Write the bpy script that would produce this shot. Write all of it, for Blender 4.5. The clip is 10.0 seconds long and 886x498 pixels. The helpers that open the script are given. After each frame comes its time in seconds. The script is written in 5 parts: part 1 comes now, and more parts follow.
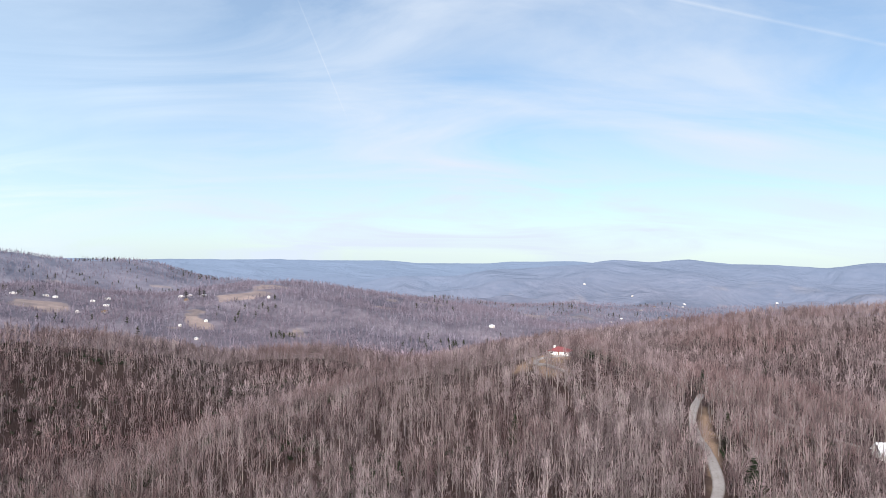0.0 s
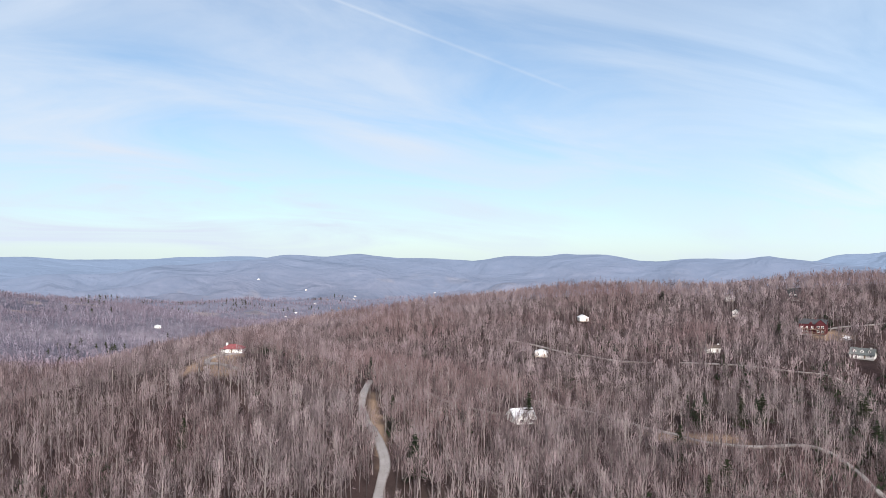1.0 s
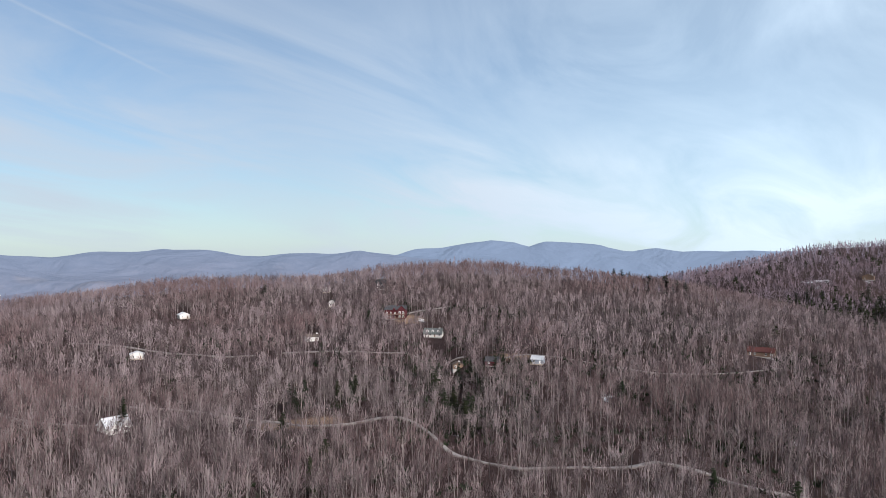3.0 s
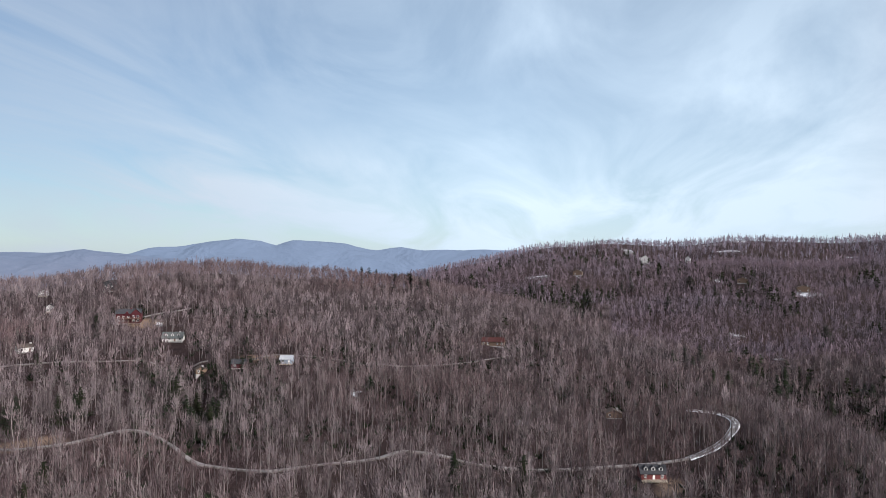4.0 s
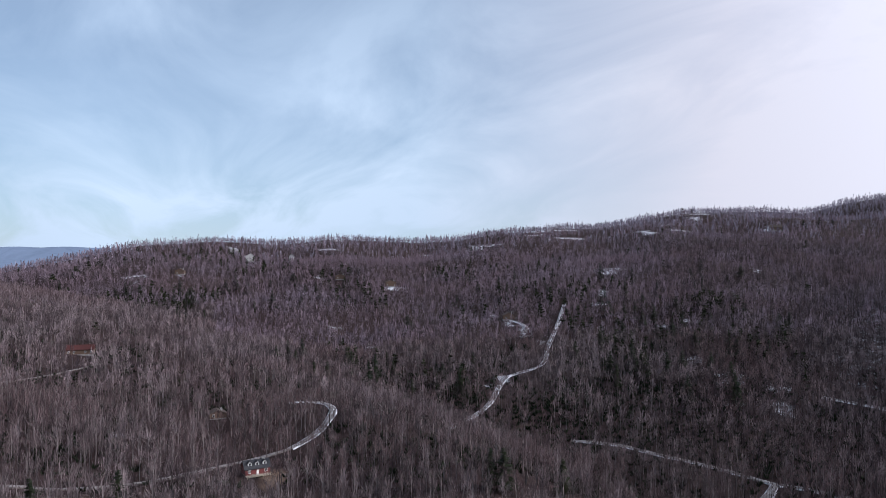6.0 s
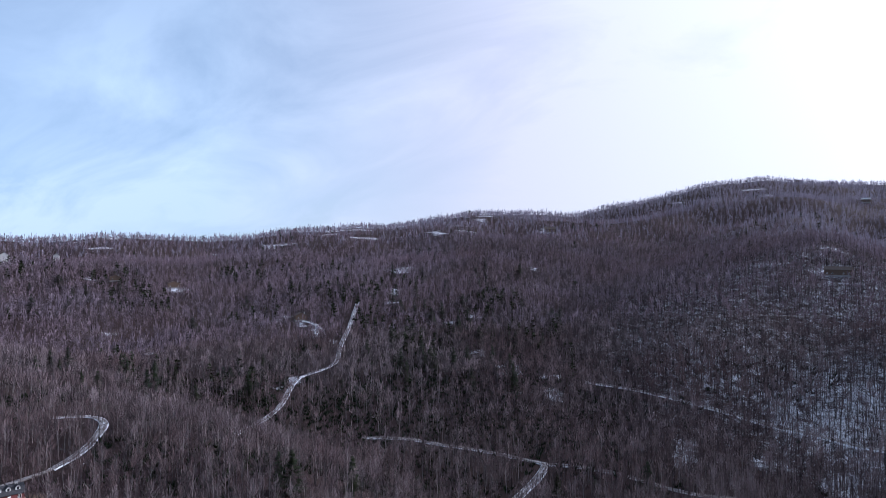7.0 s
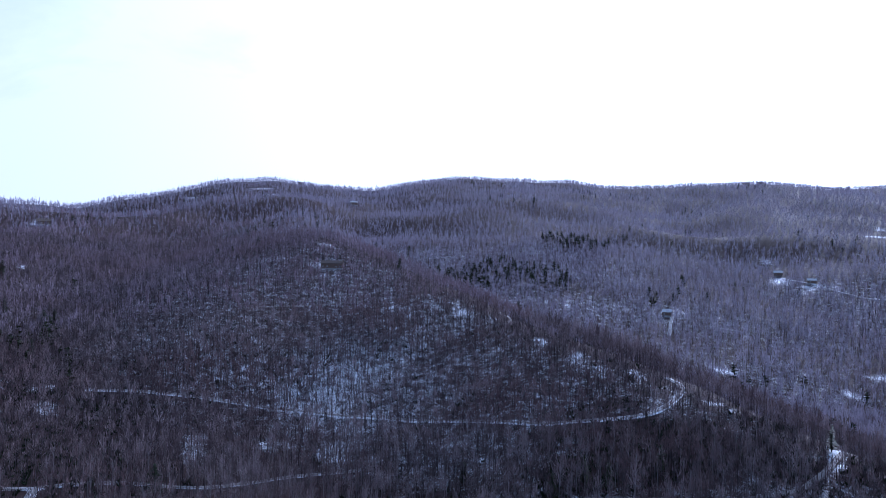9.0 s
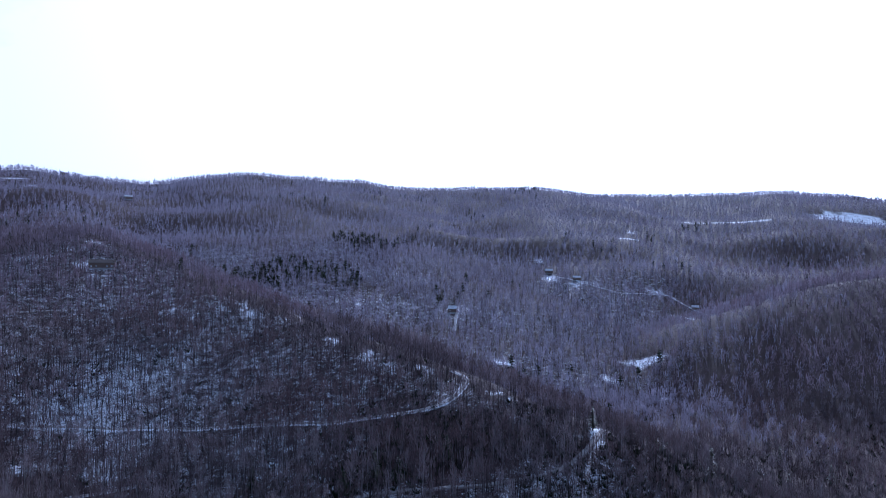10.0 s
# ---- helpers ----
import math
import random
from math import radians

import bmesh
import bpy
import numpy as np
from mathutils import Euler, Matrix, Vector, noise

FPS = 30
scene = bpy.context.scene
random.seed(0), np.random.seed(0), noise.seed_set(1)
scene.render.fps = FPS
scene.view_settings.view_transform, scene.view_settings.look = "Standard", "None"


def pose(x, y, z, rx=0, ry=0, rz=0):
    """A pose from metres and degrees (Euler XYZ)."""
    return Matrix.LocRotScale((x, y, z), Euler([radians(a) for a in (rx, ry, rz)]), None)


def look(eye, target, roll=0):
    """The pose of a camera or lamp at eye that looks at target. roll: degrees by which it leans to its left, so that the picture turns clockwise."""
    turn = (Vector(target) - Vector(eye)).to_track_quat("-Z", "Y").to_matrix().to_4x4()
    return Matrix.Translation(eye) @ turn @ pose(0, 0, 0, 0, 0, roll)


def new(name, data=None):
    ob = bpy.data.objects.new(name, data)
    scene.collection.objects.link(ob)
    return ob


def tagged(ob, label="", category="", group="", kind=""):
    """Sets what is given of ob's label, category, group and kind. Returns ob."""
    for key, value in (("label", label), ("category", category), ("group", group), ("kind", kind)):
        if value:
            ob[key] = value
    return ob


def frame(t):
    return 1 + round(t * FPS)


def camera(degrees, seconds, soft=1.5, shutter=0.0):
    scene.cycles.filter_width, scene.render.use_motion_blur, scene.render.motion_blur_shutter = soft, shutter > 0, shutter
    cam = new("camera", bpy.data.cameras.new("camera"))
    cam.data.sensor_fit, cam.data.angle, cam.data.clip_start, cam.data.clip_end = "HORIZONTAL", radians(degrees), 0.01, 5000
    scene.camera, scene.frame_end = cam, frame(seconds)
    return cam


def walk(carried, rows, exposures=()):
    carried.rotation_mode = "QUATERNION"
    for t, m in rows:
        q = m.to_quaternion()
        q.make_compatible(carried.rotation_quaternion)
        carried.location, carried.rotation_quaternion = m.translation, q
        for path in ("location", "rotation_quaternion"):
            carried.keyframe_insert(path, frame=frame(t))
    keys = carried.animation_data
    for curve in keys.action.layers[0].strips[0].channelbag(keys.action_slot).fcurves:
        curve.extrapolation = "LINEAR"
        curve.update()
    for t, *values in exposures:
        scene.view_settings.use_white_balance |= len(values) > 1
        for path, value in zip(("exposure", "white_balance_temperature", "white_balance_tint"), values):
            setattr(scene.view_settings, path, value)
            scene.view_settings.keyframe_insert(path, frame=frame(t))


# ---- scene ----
cam = camera(64.63, 10.0, soft=0.8)
# seconds, place, tilt, lean, turn of the drone
PATH = [
    (0, pose(-1.11, -1.04, 100.03, 90.46, -0.80, -0.07)),
    (0.1, pose(-1.14, -1.07, 100.02, 90.46, -0.77, -3.90)),
    (0.2, pose(-1.18, -1.09, 100.01, 90.46, -0.73, -4.63)),
    (0.5, pose(-1.29, -1.16, 99.99, 90.47, -0.62, -4.62)),
    (0.6, pose(-1.23, -1.24, 99.98, 90.44, -0.61, -4.94)),
    (0.7, pose(-1.17, -1.31, 99.98, 90.42, -0.60, -6.85)),
    (0.8, pose(-1.11, -1.39, 99.97, 90.40, -0.59, -11.96)),
    (0.9, pose(-1.05, -1.47, 99.96, 90.37, -0.58, -18.48)),
    (1, pose(-0.99, -1.54, 99.96, 90.35, -0.57, -26.23)),
    (1.1, pose(-1.03, -1.61, 99.95, 90.34, -0.55, -33.61)),
    (1.2, pose(-1.07, -1.67, 99.94, 90.34, -0.53, -36.33)),
    (1.5, pose(-1.20, -1.86, 99.93, 90.32, -0.48, -36.33)),
    (1.7, pose(-1.24, -2.13, 99.90, 90.31, -0.48, -36.59)),
    (1.8, pose(-1.26, -2.26, 99.89, 90.31, -0.48, -37.14)),
    (1.9, pose(-1.28, -2.40, 99.88, 90.31, -0.48, -39.65)),
    (2, pose(-1.37, -2.49, 99.85, 90.31, -0.48, -44.23)),
    (2.1, pose(-1.55, -2.51, 99.82, 90.30, -0.46, -47.71)),
    (2.2, pose(-1.73, -2.53, 99.79, 90.29, -0.45, -48.29)),
    (3.3, pose(-3.70, -2.75, 99.46, 90.18, -0.30, -67.59)),
    (3.4, pose(-3.85, -2.73, 99.43, 90.18, -0.30, -71.88)),
    (3.5, pose(-3.99, -2.70, 99.41, 90.18, -0.31, -76.52)),
    (3.6, pose(-4.09, -2.58, 99.39, 90.19, -0.31, -78.16)),
    (3.7, pose(-4.19, -2.46, 99.37, 90.20, -0.32, -78.49)),
    (4, pose(-4.49, -2.10, 99.32, 90.23, -0.35, -78.38)),
    (4.3, pose(-4.75, -2.06, 99.28, 90.24, -0.39, -78.65)),
    (4.4, pose(-4.83, -2.05, 99.27, 90.25, -0.41, -80.01)),
    (4.5, pose(-4.92, -2.04, 99.26, 90.25, -0.43, -83.00)),
    (4.6, pose(-4.97, -1.97, 99.25, 90.25, -0.43, -87.10)),
    (4.7, pose(-5.01, -1.88, 99.25, 90.24, -0.43, -92.54)),
    (4.8, pose(-5.04, -1.78, 99.24, 90.24, -0.43, -96.70)),
    (5, pose(-5.11, -1.59, 99.24, 90.24, -0.44, -97.19)),
    (5.2, pose(-5.22, -1.46, 99.23, 90.25, -0.46, -97.83)),
    (5.3, pose(-5.30, -1.42, 99.23, 90.26, -0.47, -101.23)),
    (5.4, pose(-5.38, -1.38, 99.23, 90.26, -0.48, -105.58)),
    (5.5, pose(-5.49, -1.39, 99.22, 90.26, -0.49, -107.17)),
    (5.7, pose(-5.79, -1.54, 99.21, 90.27, -0.49, -107.19)),
    (6.8, pose(-7.88, -3.20, 99.17, 90.43, -0.60, -122.12)),
    (6.9, pose(-8.06, -3.33, 99.16, 90.43, -0.59, -122.50)),
    (7, pose(-8.23, -3.46, 99.15, 90.44, -0.59, -126.48)),
    (7.1, pose(-8.35, -3.53, 99.13, 90.45, -0.56, -131.16)),
    (7.2, pose(-8.47, -3.59, 99.12, 90.45, -0.53, -134.29)),
    (7.3, pose(-8.58, -3.66, 99.11, 90.46, -0.51, -134.78)),
    (7.5, pose(-8.82, -3.79, 99.08, 90.48, -0.45, -134.78)),
    (8, pose(-9.46, -4.35, 98.99, 90.49, -0.42, -135.46)),
    (8.1, pose(-9.56, -4.45, 98.97, 90.48, -0.41, -140.70)),
    (8.2, pose(-9.67, -4.56, 98.95, 90.47, -0.41, -149.19)),
    (8.3, pose(-9.77, -4.66, 98.92, 90.45, -0.41, -156.39)),
    (8.4, pose(-9.82, -4.73, 98.89, 90.45, -0.40, -162.48)),
    (8.5, pose(-9.83, -4.77, 98.86, 90.44, -0.41, -163.07)),
    (9, pose(-9.64, -4.88, 98.64, 90.47, -0.50, -164.79)),
    (9.1, pose(-9.57, -4.89, 98.60, 90.48, -0.52, -166.37)),
    (9.2, pose(-9.49, -4.90, 98.55, 90.48, -0.53, -169.77)),
    (9.3, pose(-9.40, -4.91, 98.51, 90.49, -0.54, -175.62)),
    (9.4, pose(-9.32, -4.91, 98.46, 90.49, -0.54, -181.22)),
    (9.5, pose(-9.23, -4.93, 98.43, 90.50, -0.55, -181.76)),
    (9.6, pose(-9.17, -4.94, 98.41, 90.51, -0.56, -181.78)),
    (10, pose(-8.90, -5.00, 98.32, 90.58, -0.60, -181.79)),
]
# seconds, stops, kelvin, tint
EXPOSURES = [(0.0, 0.88, 6500, 13), (1.5, 0.74, 6450, 13), (3.4, 0.46, 6400, 13), (4.3, 0.38, 6350, 14), (5.5, 0.18, 6150, 16), (7.5, 0.32, 5350, 19), (8.0, 0.38, 5250, 20), (8.5, 0.6, 4900, 22), (10.0, 0.44, 4650, 21)]
walk(cam, PATH, EXPOSURES)

# ---- light ----
SUN_TURN, SUN_HEIGHT = radians(200), radians(25)
SUN_WAY = Vector((math.sin(SUN_TURN) * math.cos(SUN_HEIGHT), math.cos(SUN_TURN) * math.cos(SUN_HEIGHT), math.sin(SUN_HEIGHT)))
sun = new("sun", bpy.data.lights.new("sun", "SUN"))
sun.data.energy, sun.data.angle, sun.data.color = 5.0, radians(0.6), (1.0, 0.955, 0.9)
sun.matrix_world = look((0, 0, 900), Vector((0, 0, 900)) - SUN_WAY)


class Nodes:
    """Short writing for node trees."""

    def __init__(self, tree):
        self.tree = tree
        tree.nodes.clear()

    def add(self, kind, inputs=(), **settings):
        n = self.tree.nodes.new(kind)
        for key, value in settings.items():
            setattr(n, key, value)
        for key, value in dict(inputs).items():
            self.put(n.inputs[key], value)
        return n

    def put(self, socket, value):
        if isinstance(value, bpy.types.NodeSocket):
            self.tree.links.new(value, socket)
        else:
            socket.default_value = value

    def math(self, op, a, b=0.0, c=0.0, clamp=False):
        return self.add("ShaderNodeMath", {0: a, 1: b, 2: c}, operation=op, use_clamp=clamp).outputs[0]

    def vec(self, op, a, b=(0, 0, 0)):
        n = self.add("ShaderNodeVectorMath", {0: a, 1: b}, operation=op)
        return n.outputs["Value"] if op in ("DOT_PRODUCT", "LENGTH") else n.outputs[0]

    def mix(self, fac, a, b):
        n = self.add("ShaderNodeMix", data_type="RGBA", clamp_factor=True)
        for socket, value in ((n.inputs[0], fac), (n.inputs[6], a), (n.inputs[7], b)):
            self.put(socket, value)
        return n.outputs[2]

    def noise(self, where, scale, detail=4.0, rough=0.55, distort=0.0):
        return self.add("ShaderNodeTexNoise", {"Vector": where, "Scale": scale, "Detail": detail, "Roughness": rough, "Distortion": distort}).outputs["Fac"]

    def span(self, value, a, b, lo=0.0, hi=1.0):
        return self.add("ShaderNodeMapRange", {0: value, 1: a, 2: b, 3: lo, 4: hi}).outputs[0]


def sky_way(turn, height):
    t, h = radians(turn), radians(height)
    return Vector((math.sin(t) * math.cos(h), math.cos(t) * math.cos(h), math.sin(h)))


world = bpy.data.worlds.new("world")
scene.world = world
world.use_nodes = True
w = Nodes(world.node_tree)
way = w.add("ShaderNodeTexCoord").outputs["Generated"]
air = w.add("ShaderNodeTexSky", sky_type="NISHITA", sun_disc=False, sun_elevation=SUN_HEIGHT, sun_rotation=SUN_TURN, altitude=900.0, air_density=1.0, dust_density=0.5, ozone_density=1.0).outputs[0]
parts = w.add("ShaderNodeSeparateXYZ", {0: way})
flat = w.math("ADD", w.math("MAXIMUM", parts.outputs[2], 0.0), 0.2)
plane = w.add("ShaderNodeCombineXYZ", {0: w.math("DIVIDE", parts.outputs[0], flat), 1: w.math("DIVIDE", parts.outputs[1], flat)}).outputs[0]
streak = w.add("ShaderNodeMapping", {"Vector": plane, "Rotation": (0, 0, radians(24)), "Scale": (0.5, 1.0, 1.0)}).outputs[0]
thin = w.noise(streak, 1.5, 8.0, 0.58, 0.9)
wide = w.noise(plane, 0.38, 4.0, 0.5, 0.6)
cirrus = w.math("MULTIPLY", w.span(thin, 0.38, 0.7), w.span(wide, 0.3, 0.62))
trails = 0.0
for a, b, size, part in (((348.0, 19.6), (351.4, 12.4), 0.0014, 0.22), ((16.0, 20.0), (36.0, 13.2), 0.0032, 0.24)):
    p, q = sky_way(*a), sky_way(*b)
    side, mid = p.cross(q).normalized(), (p + q).normalized()
    off = w.math("ABSOLUTE", w.vec("DOT_PRODUCT", way, side))
    along = w.vec("DOT_PRODUCT", way, mid)
    reach = p.dot(mid)
    line = w.math("MULTIPLY", w.span(off, size, 0.0), w.span(along, reach - 0.004, reach + 0.004))
    trails = w.math("ADD", trails, w.math("MULTIPLY", line, part))
# the thin high cloud thickens toward the sun and scatters its light forward
toward = w.span(w.vec("DOT_PRODUCT", way, (math.sin(SUN_TURN - 0.1), math.cos(SUN_TURN - 0.1), 0.0)), -1.0, 0.6)
veil = w.math("ADD", w.math("MULTIPLY_ADD", w.math("MULTIPLY", cirrus, w.span(toward, 0.1, 1.0, 0.85, 0.4)), 1.0, 0.27), w.math("MULTIPLY", trails, w.span(thin, 0.3, 0.6, 0.4, 1.0)))
veil = w.math("ADD", veil, w.math("ADD", w.span(parts.outputs[2], 0.26, 0.0, 0.0, 0.3), w.math("MULTIPLY_ADD", toward, 0.22, w.span(toward, 0.72, 1.0, 0.0, 0.4))))
ahead = w.math("MAXIMUM", w.vec("DOT_PRODUCT", way, SUN_WAY), 0.0)
glow = w.math("ADD", w.math("MULTIPLY", w.math("POWER", ahead, 3.0), 12.0), w.math("MULTIPLY", w.math("POWER", ahead, 14.0), 20.0))
shine = w.math("ADD", glow, w.math("ADD", w.math("MULTIPLY_ADD", toward, 3.2, 8.3), w.math("MULTIPLY", w.span(toward, 0.1, 0.4, 0.0, 5.2), w.math("MULTIPLY", w.span(toward, 0.85, 0.42), w.span(parts.outputs[2], 0.0, 0.22, 0.5, 1.0)))))
cloud = w.add("ShaderNodeCombineColor", {0: w.math("MULTIPLY", w.math("MULTIPLY", shine, w.span(toward, 0.05, 0.35, 1.07, 1.0)), w.span(toward, 0.66, 0.9, 0.82, 1.0)), 1: w.math("MULTIPLY", shine, w.span(toward, 0.62, 1.0, 1.0, 1.0)), 2: w.math("MULTIPLY", shine, w.span(toward, 0.66, 0.9, 1.13, 1.04))}).outputs[0]
clear = w.add("ShaderNodeMix", {0: 1.0, 6: air, 7: (0.89, 1.21, 1.37, 1)}, data_type="RGBA", blend_type="MULTIPLY").outputs[2]
seen = w.mix(veil, clear, cloud)
back = w.add("ShaderNodeBackground", {0: seen, 1: 0.056})
w.tree.links.new(back.outputs[0], w.add("ShaderNodeOutputWorld").inputs[0])

# ---- land ----
EYE = 100.0  # height of the drone above the valley floor


def lattice(x, y, size, seed):
    """Smooth value noise from -1 to 1 with bumps of that size in metres."""
    table = np.random.RandomState(seed).uniform(-1, 1, (256, 256))
    u, v = x / size, y / size
    i, j = np.floor(u).astype(int), np.floor(v).astype(int)
    s, t = u - i, v - j
    s, t = s * s * (3 - 2 * s), t * t * (3 - 2 * t)
    a, b = table[i % 256, j % 256], table[(i + 1) % 256, j % 256]
    c, d = table[i % 256, (j + 1) % 256], table[(i + 1) % 256, (j + 1) % 256]
    return (a * (1 - s) + b * s) * (1 - t) + (c * (1 - s) + d * s) * t


# Each ridge: fall on its flanks, roundness of its crest in metres, then (turn clockwise from north, distance, rise in degrees of its treetops) along the crest.
RIDGES = {
    "north_spur": ((0.3, 0.5, 0.15), 20, [(335, 296, -17.2), (340, 325, -14.6), (343.6, 350, -13.0), (347.2, 372, -11.7), (351, 395, -10.4), (354.5, 415, -9.2), (357, 430, -8.5), (1, 445, -8.0), (5.4, 450, -7.3), (7.5, 435, -6.5), (9.6, 428, -5.9), (11, 440, -6.5), (12.6, 560, -6.3), (15, 680, -5.8)]),
    "north_hill": ((0.135, 0.26, 0.22), 40, [(13.5, 700, -5.85), (16.2, 740, -5.2), (20, 790, -4.6), (24, 800, -4.15), (28, 800, -3.45), (32.2, 800, -3.05), (36.5, 800, -2.3), (39.6, 800, -2.0), (44.4, 800, -1.85), (49, 800, -1.7), (53.8, 810, -1.1), (58, 820, -0.78), (61.5, 820, -0.8), (65, 815, -1.2), (68.5, 800, -1.1), (71, 780, -1.5), (74.2, 740, -2.0), (78.5, 690, -2.85)]),
    "east_spur": ((0.2, 0.5, 0.15), 22, [(78.5, 690, -2.9), (81.7, 650, -4.0), (86.2, 585, -5.5), (89, 545, -6.5), (91.7, 505, -7.65), (94.7, 468, -8.75), (97.6, 435, -9.75), (100.7, 408, -10.4), (105, 370, -11.6), (108, 345, -12.6), (110.9, 322, -13.9), (113, 303, -15), (116.5, 280, -17.3)]),
    "road_spur": ((0.16, 0.16, 0.1), 40, [(18, 480, -8.3), (21, 390, -8.8), (24, 250, -15), (30, 100, -37)]),
    "west_ridge": ((0.3, 0.3, 0.15), 40, [(290, 640, -3.0), (312, 620, -4.4), (327.8, 620, -5.3), (331.3, 620, -5.7), (335, 625, -6.4), (337.8, 630, -7.2), (341.2, 635, -7.75), (343.5, 640, -7.7), (346.5, 645, -7.4), (349, 645, -7.35), (351.4, 640, -7.8), (353.6, 630, -8.5), (356, 620, -9.0)]),
    "field_hill": ((0.16, 0.2, 0.1), 80, [(322, 1650, -2.1), (329.7, 1650, -2.2), (334.8, 1680, -2.6), (340, 1700, -2.9), (344.5, 1700, -2.4), (346, 1700, -2.0), (347.6, 1700, -2.05), (349.8, 1700, -2.4), (352.5, 1680, -2.6), (356.2, 1650, -2.7), (359, 1600, -3.2), (1.7, 1560, -3.5), (5.4, 1500, -4.0)]),
    "west_mountain": ((0.28, 0.28, 0.1), 90, [(300, 2500, 1.2), (318, 2500, 0.8), (327.7, 2500, 0.0), (329.4, 2500, -0.3), (331.1, 2500, -0.66), (334.4, 2500, -0.55), (336, 2450, -0.87), (338.3, 2400, -1.5), (340.7, 2350, -2.0), (343.7, 2300, -2.15)]),
    "back_ridge": ((0.17, 0.3, 0.15), 60, [(74, 1250, -2.3), (77, 1290, -1.65), (79.5, 1310, -1.2), (82.1, 1340, -0.65), (86, 1370, 0.15), (89.2, 1390, 1.0), (91.8, 1410, 1.2), (96.2, 1440, 1.1), (101.6, 1470, 1.55), (108, 1500, 1.4), (110.8, 1520, 1.6), (116.3, 1550, 2.3), (119.8, 1570, 2.55), (124, 1600, 2.55), (127.4, 1640, 3.25), (130, 1670, 3.57), (133.7, 1700, 3.65), (138.5, 1750, 3.5)]),
    "south_peak": ((0.26, 0.3, 0.1), 50, [(138.5, 1750, 3.45), (141.1, 1770, 3.85), (143, 1790, 4.55), (146.5, 1830, 5.25), (149.5, 1860, 5.9), (151.4, 1880, 6.05), (154.2, 1920, 5.7), (158.7, 1980, 5.4), (160.5, 2000, 5.6), (163.2, 2060, 6.0), (166.8, 2120, 6.35)]),
    "south_ridge": ((0.23, 0.23, 0.0), 60, [(166.8, 2120, 6.35), (170.6, 2160, 6.2), (175, 2200, 5.95), (178.8, 2230, 5.6), (182.5, 2250, 5.6), (187, 2260, 5.8), (190, 2260, 5.7), (194, 2260, 5.2), (198, 2260, 5.05), (202.4, 2250, 5.1), (207, 2240, 5.1), (210, 2220, 4.8), (214, 2200, 4.2), (228, 2150, 3.4), (250, 2100, 3.5), (275, 2200, 3.0), (300, 2500, 1.2)]),
    "snow_hill": ((0.27, 0.6, 0.15), 20, [(137, 720, -5.2), (139.3, 745, -4.1), (143, 820, -2.2), (147.4, 900, -0.3), (151.7, 970, 1.7), (155.5, 920, 2.1), (159.4, 850, 1.0), (163.1, 770, -0.6), (166, 700, -1.6), (171.6, 610, -4.2), (178, 535, -6.0), (184, 480, -7.75), (191.8, 425, -10.4), (200.5, 385, -13.3), (206.8, 350, -16.2)]),
    "peak_shoulder": ((0.34, 0.34, 0.1), 50, [(151.4, 1880, 6.05), (152.5, 1500, 4.7), (153, 1250, 3.1), (153.5, 1050, 2.0)]),
    "dark_spur": ((0.36, 0.36, 0.2), 40, [(160, 1750, 4.2), (163, 1450, 1.6), (167.6, 1230, 0.5), (171.6, 1130, -0.8), (175.2, 1060, -3.0), (177.5, 1000, -5.2)]),
    "house_spur": ((0.34, 0.34, 0.2), 60, [(186, 1900, 4.4), (188, 1600, 2.7), (190, 1380, 1.2), (191.7, 1250, -0.1), (194.4, 1150, -1.4), (199.6, 1030, -3.1), (203, 950, -5.1)]),
    "west_slope": ((0.4, 0.4, 0.2), 60, [(240, 1300, 2.8), (225, 1050, 1.2), (214, 920, -0.6), (210, 880, -1.9), (206.4, 850, -3.7), (202.5, 825, -6.0), (199.6, 810, -8.6)]),
}
FAR_RIDGES = {
    "blue_rim": ((0.12, 0.12, 0.05), 200, [(318, 4650, -0.7), (330, 4650, -0.62), (340, 4650, -0.65), (344, 4650, -0.56), (348.4, 4650, -0.59), (354.3, 4650, -0.56), (358, 4650, -0.74), (4, 4650, -0.65), (7.2, 4650, -0.46), (11.7, 4650, -0.48), (16, 4650, -0.6)]),
    "middle_mountains": ((0.25, 0.2, 0.05), 40, [(356, 3500, -1.8), (0.8, 3500, -1.67), (4.4, 3500, -1.1), (8, 3500, -0.86), (11.7, 3520, -0.53), (13.7, 3540, -0.2), (16.9, 3560, -0.37), (19.6, 3580, -0.13), (22.4, 3600, -0.4), (25.6, 3600, -0.41), (28.9, 3600, -0.62), (31.7, 3600, -0.21), (34, 3600, -0.2), (36.4, 3600, 0.1), (39.3, 3600, 0.0), (40.6, 3600, -0.36), (43.4, 3600, -0.43), (46, 3600, -0.15), (49, 3600, -0.22), (51.1, 3600, 0.0), (53.2, 3600, -0.24), (57, 3600, -0.6)]),
    "blue_peaks": ((0.45, 0.3, 0.05), 25, [(48, 4500, -0.6), (54.6, 4500, -0.35), (56, 4500, 0.2), (57.6, 4500, 0.25), (60.3, 4500, 0.7), (62.1, 4500, 0.97), (63.5, 4500, 0.85), (65, 4500, 0.42), (66.5, 4500, 0.9), (68.8, 4500, 0.72), (70.4, 4500, 0.6), (72.9, 4500, 0.08), (74.8, 4500, 0.4), (76.7, 4500, 0.11), (78.5, 4500, 0.24), (79.8, 4500, 0.13), (81.7, 4500, 0.24), (85.7, 4500, 0.17), (95, 4500, 0.0)]),
}


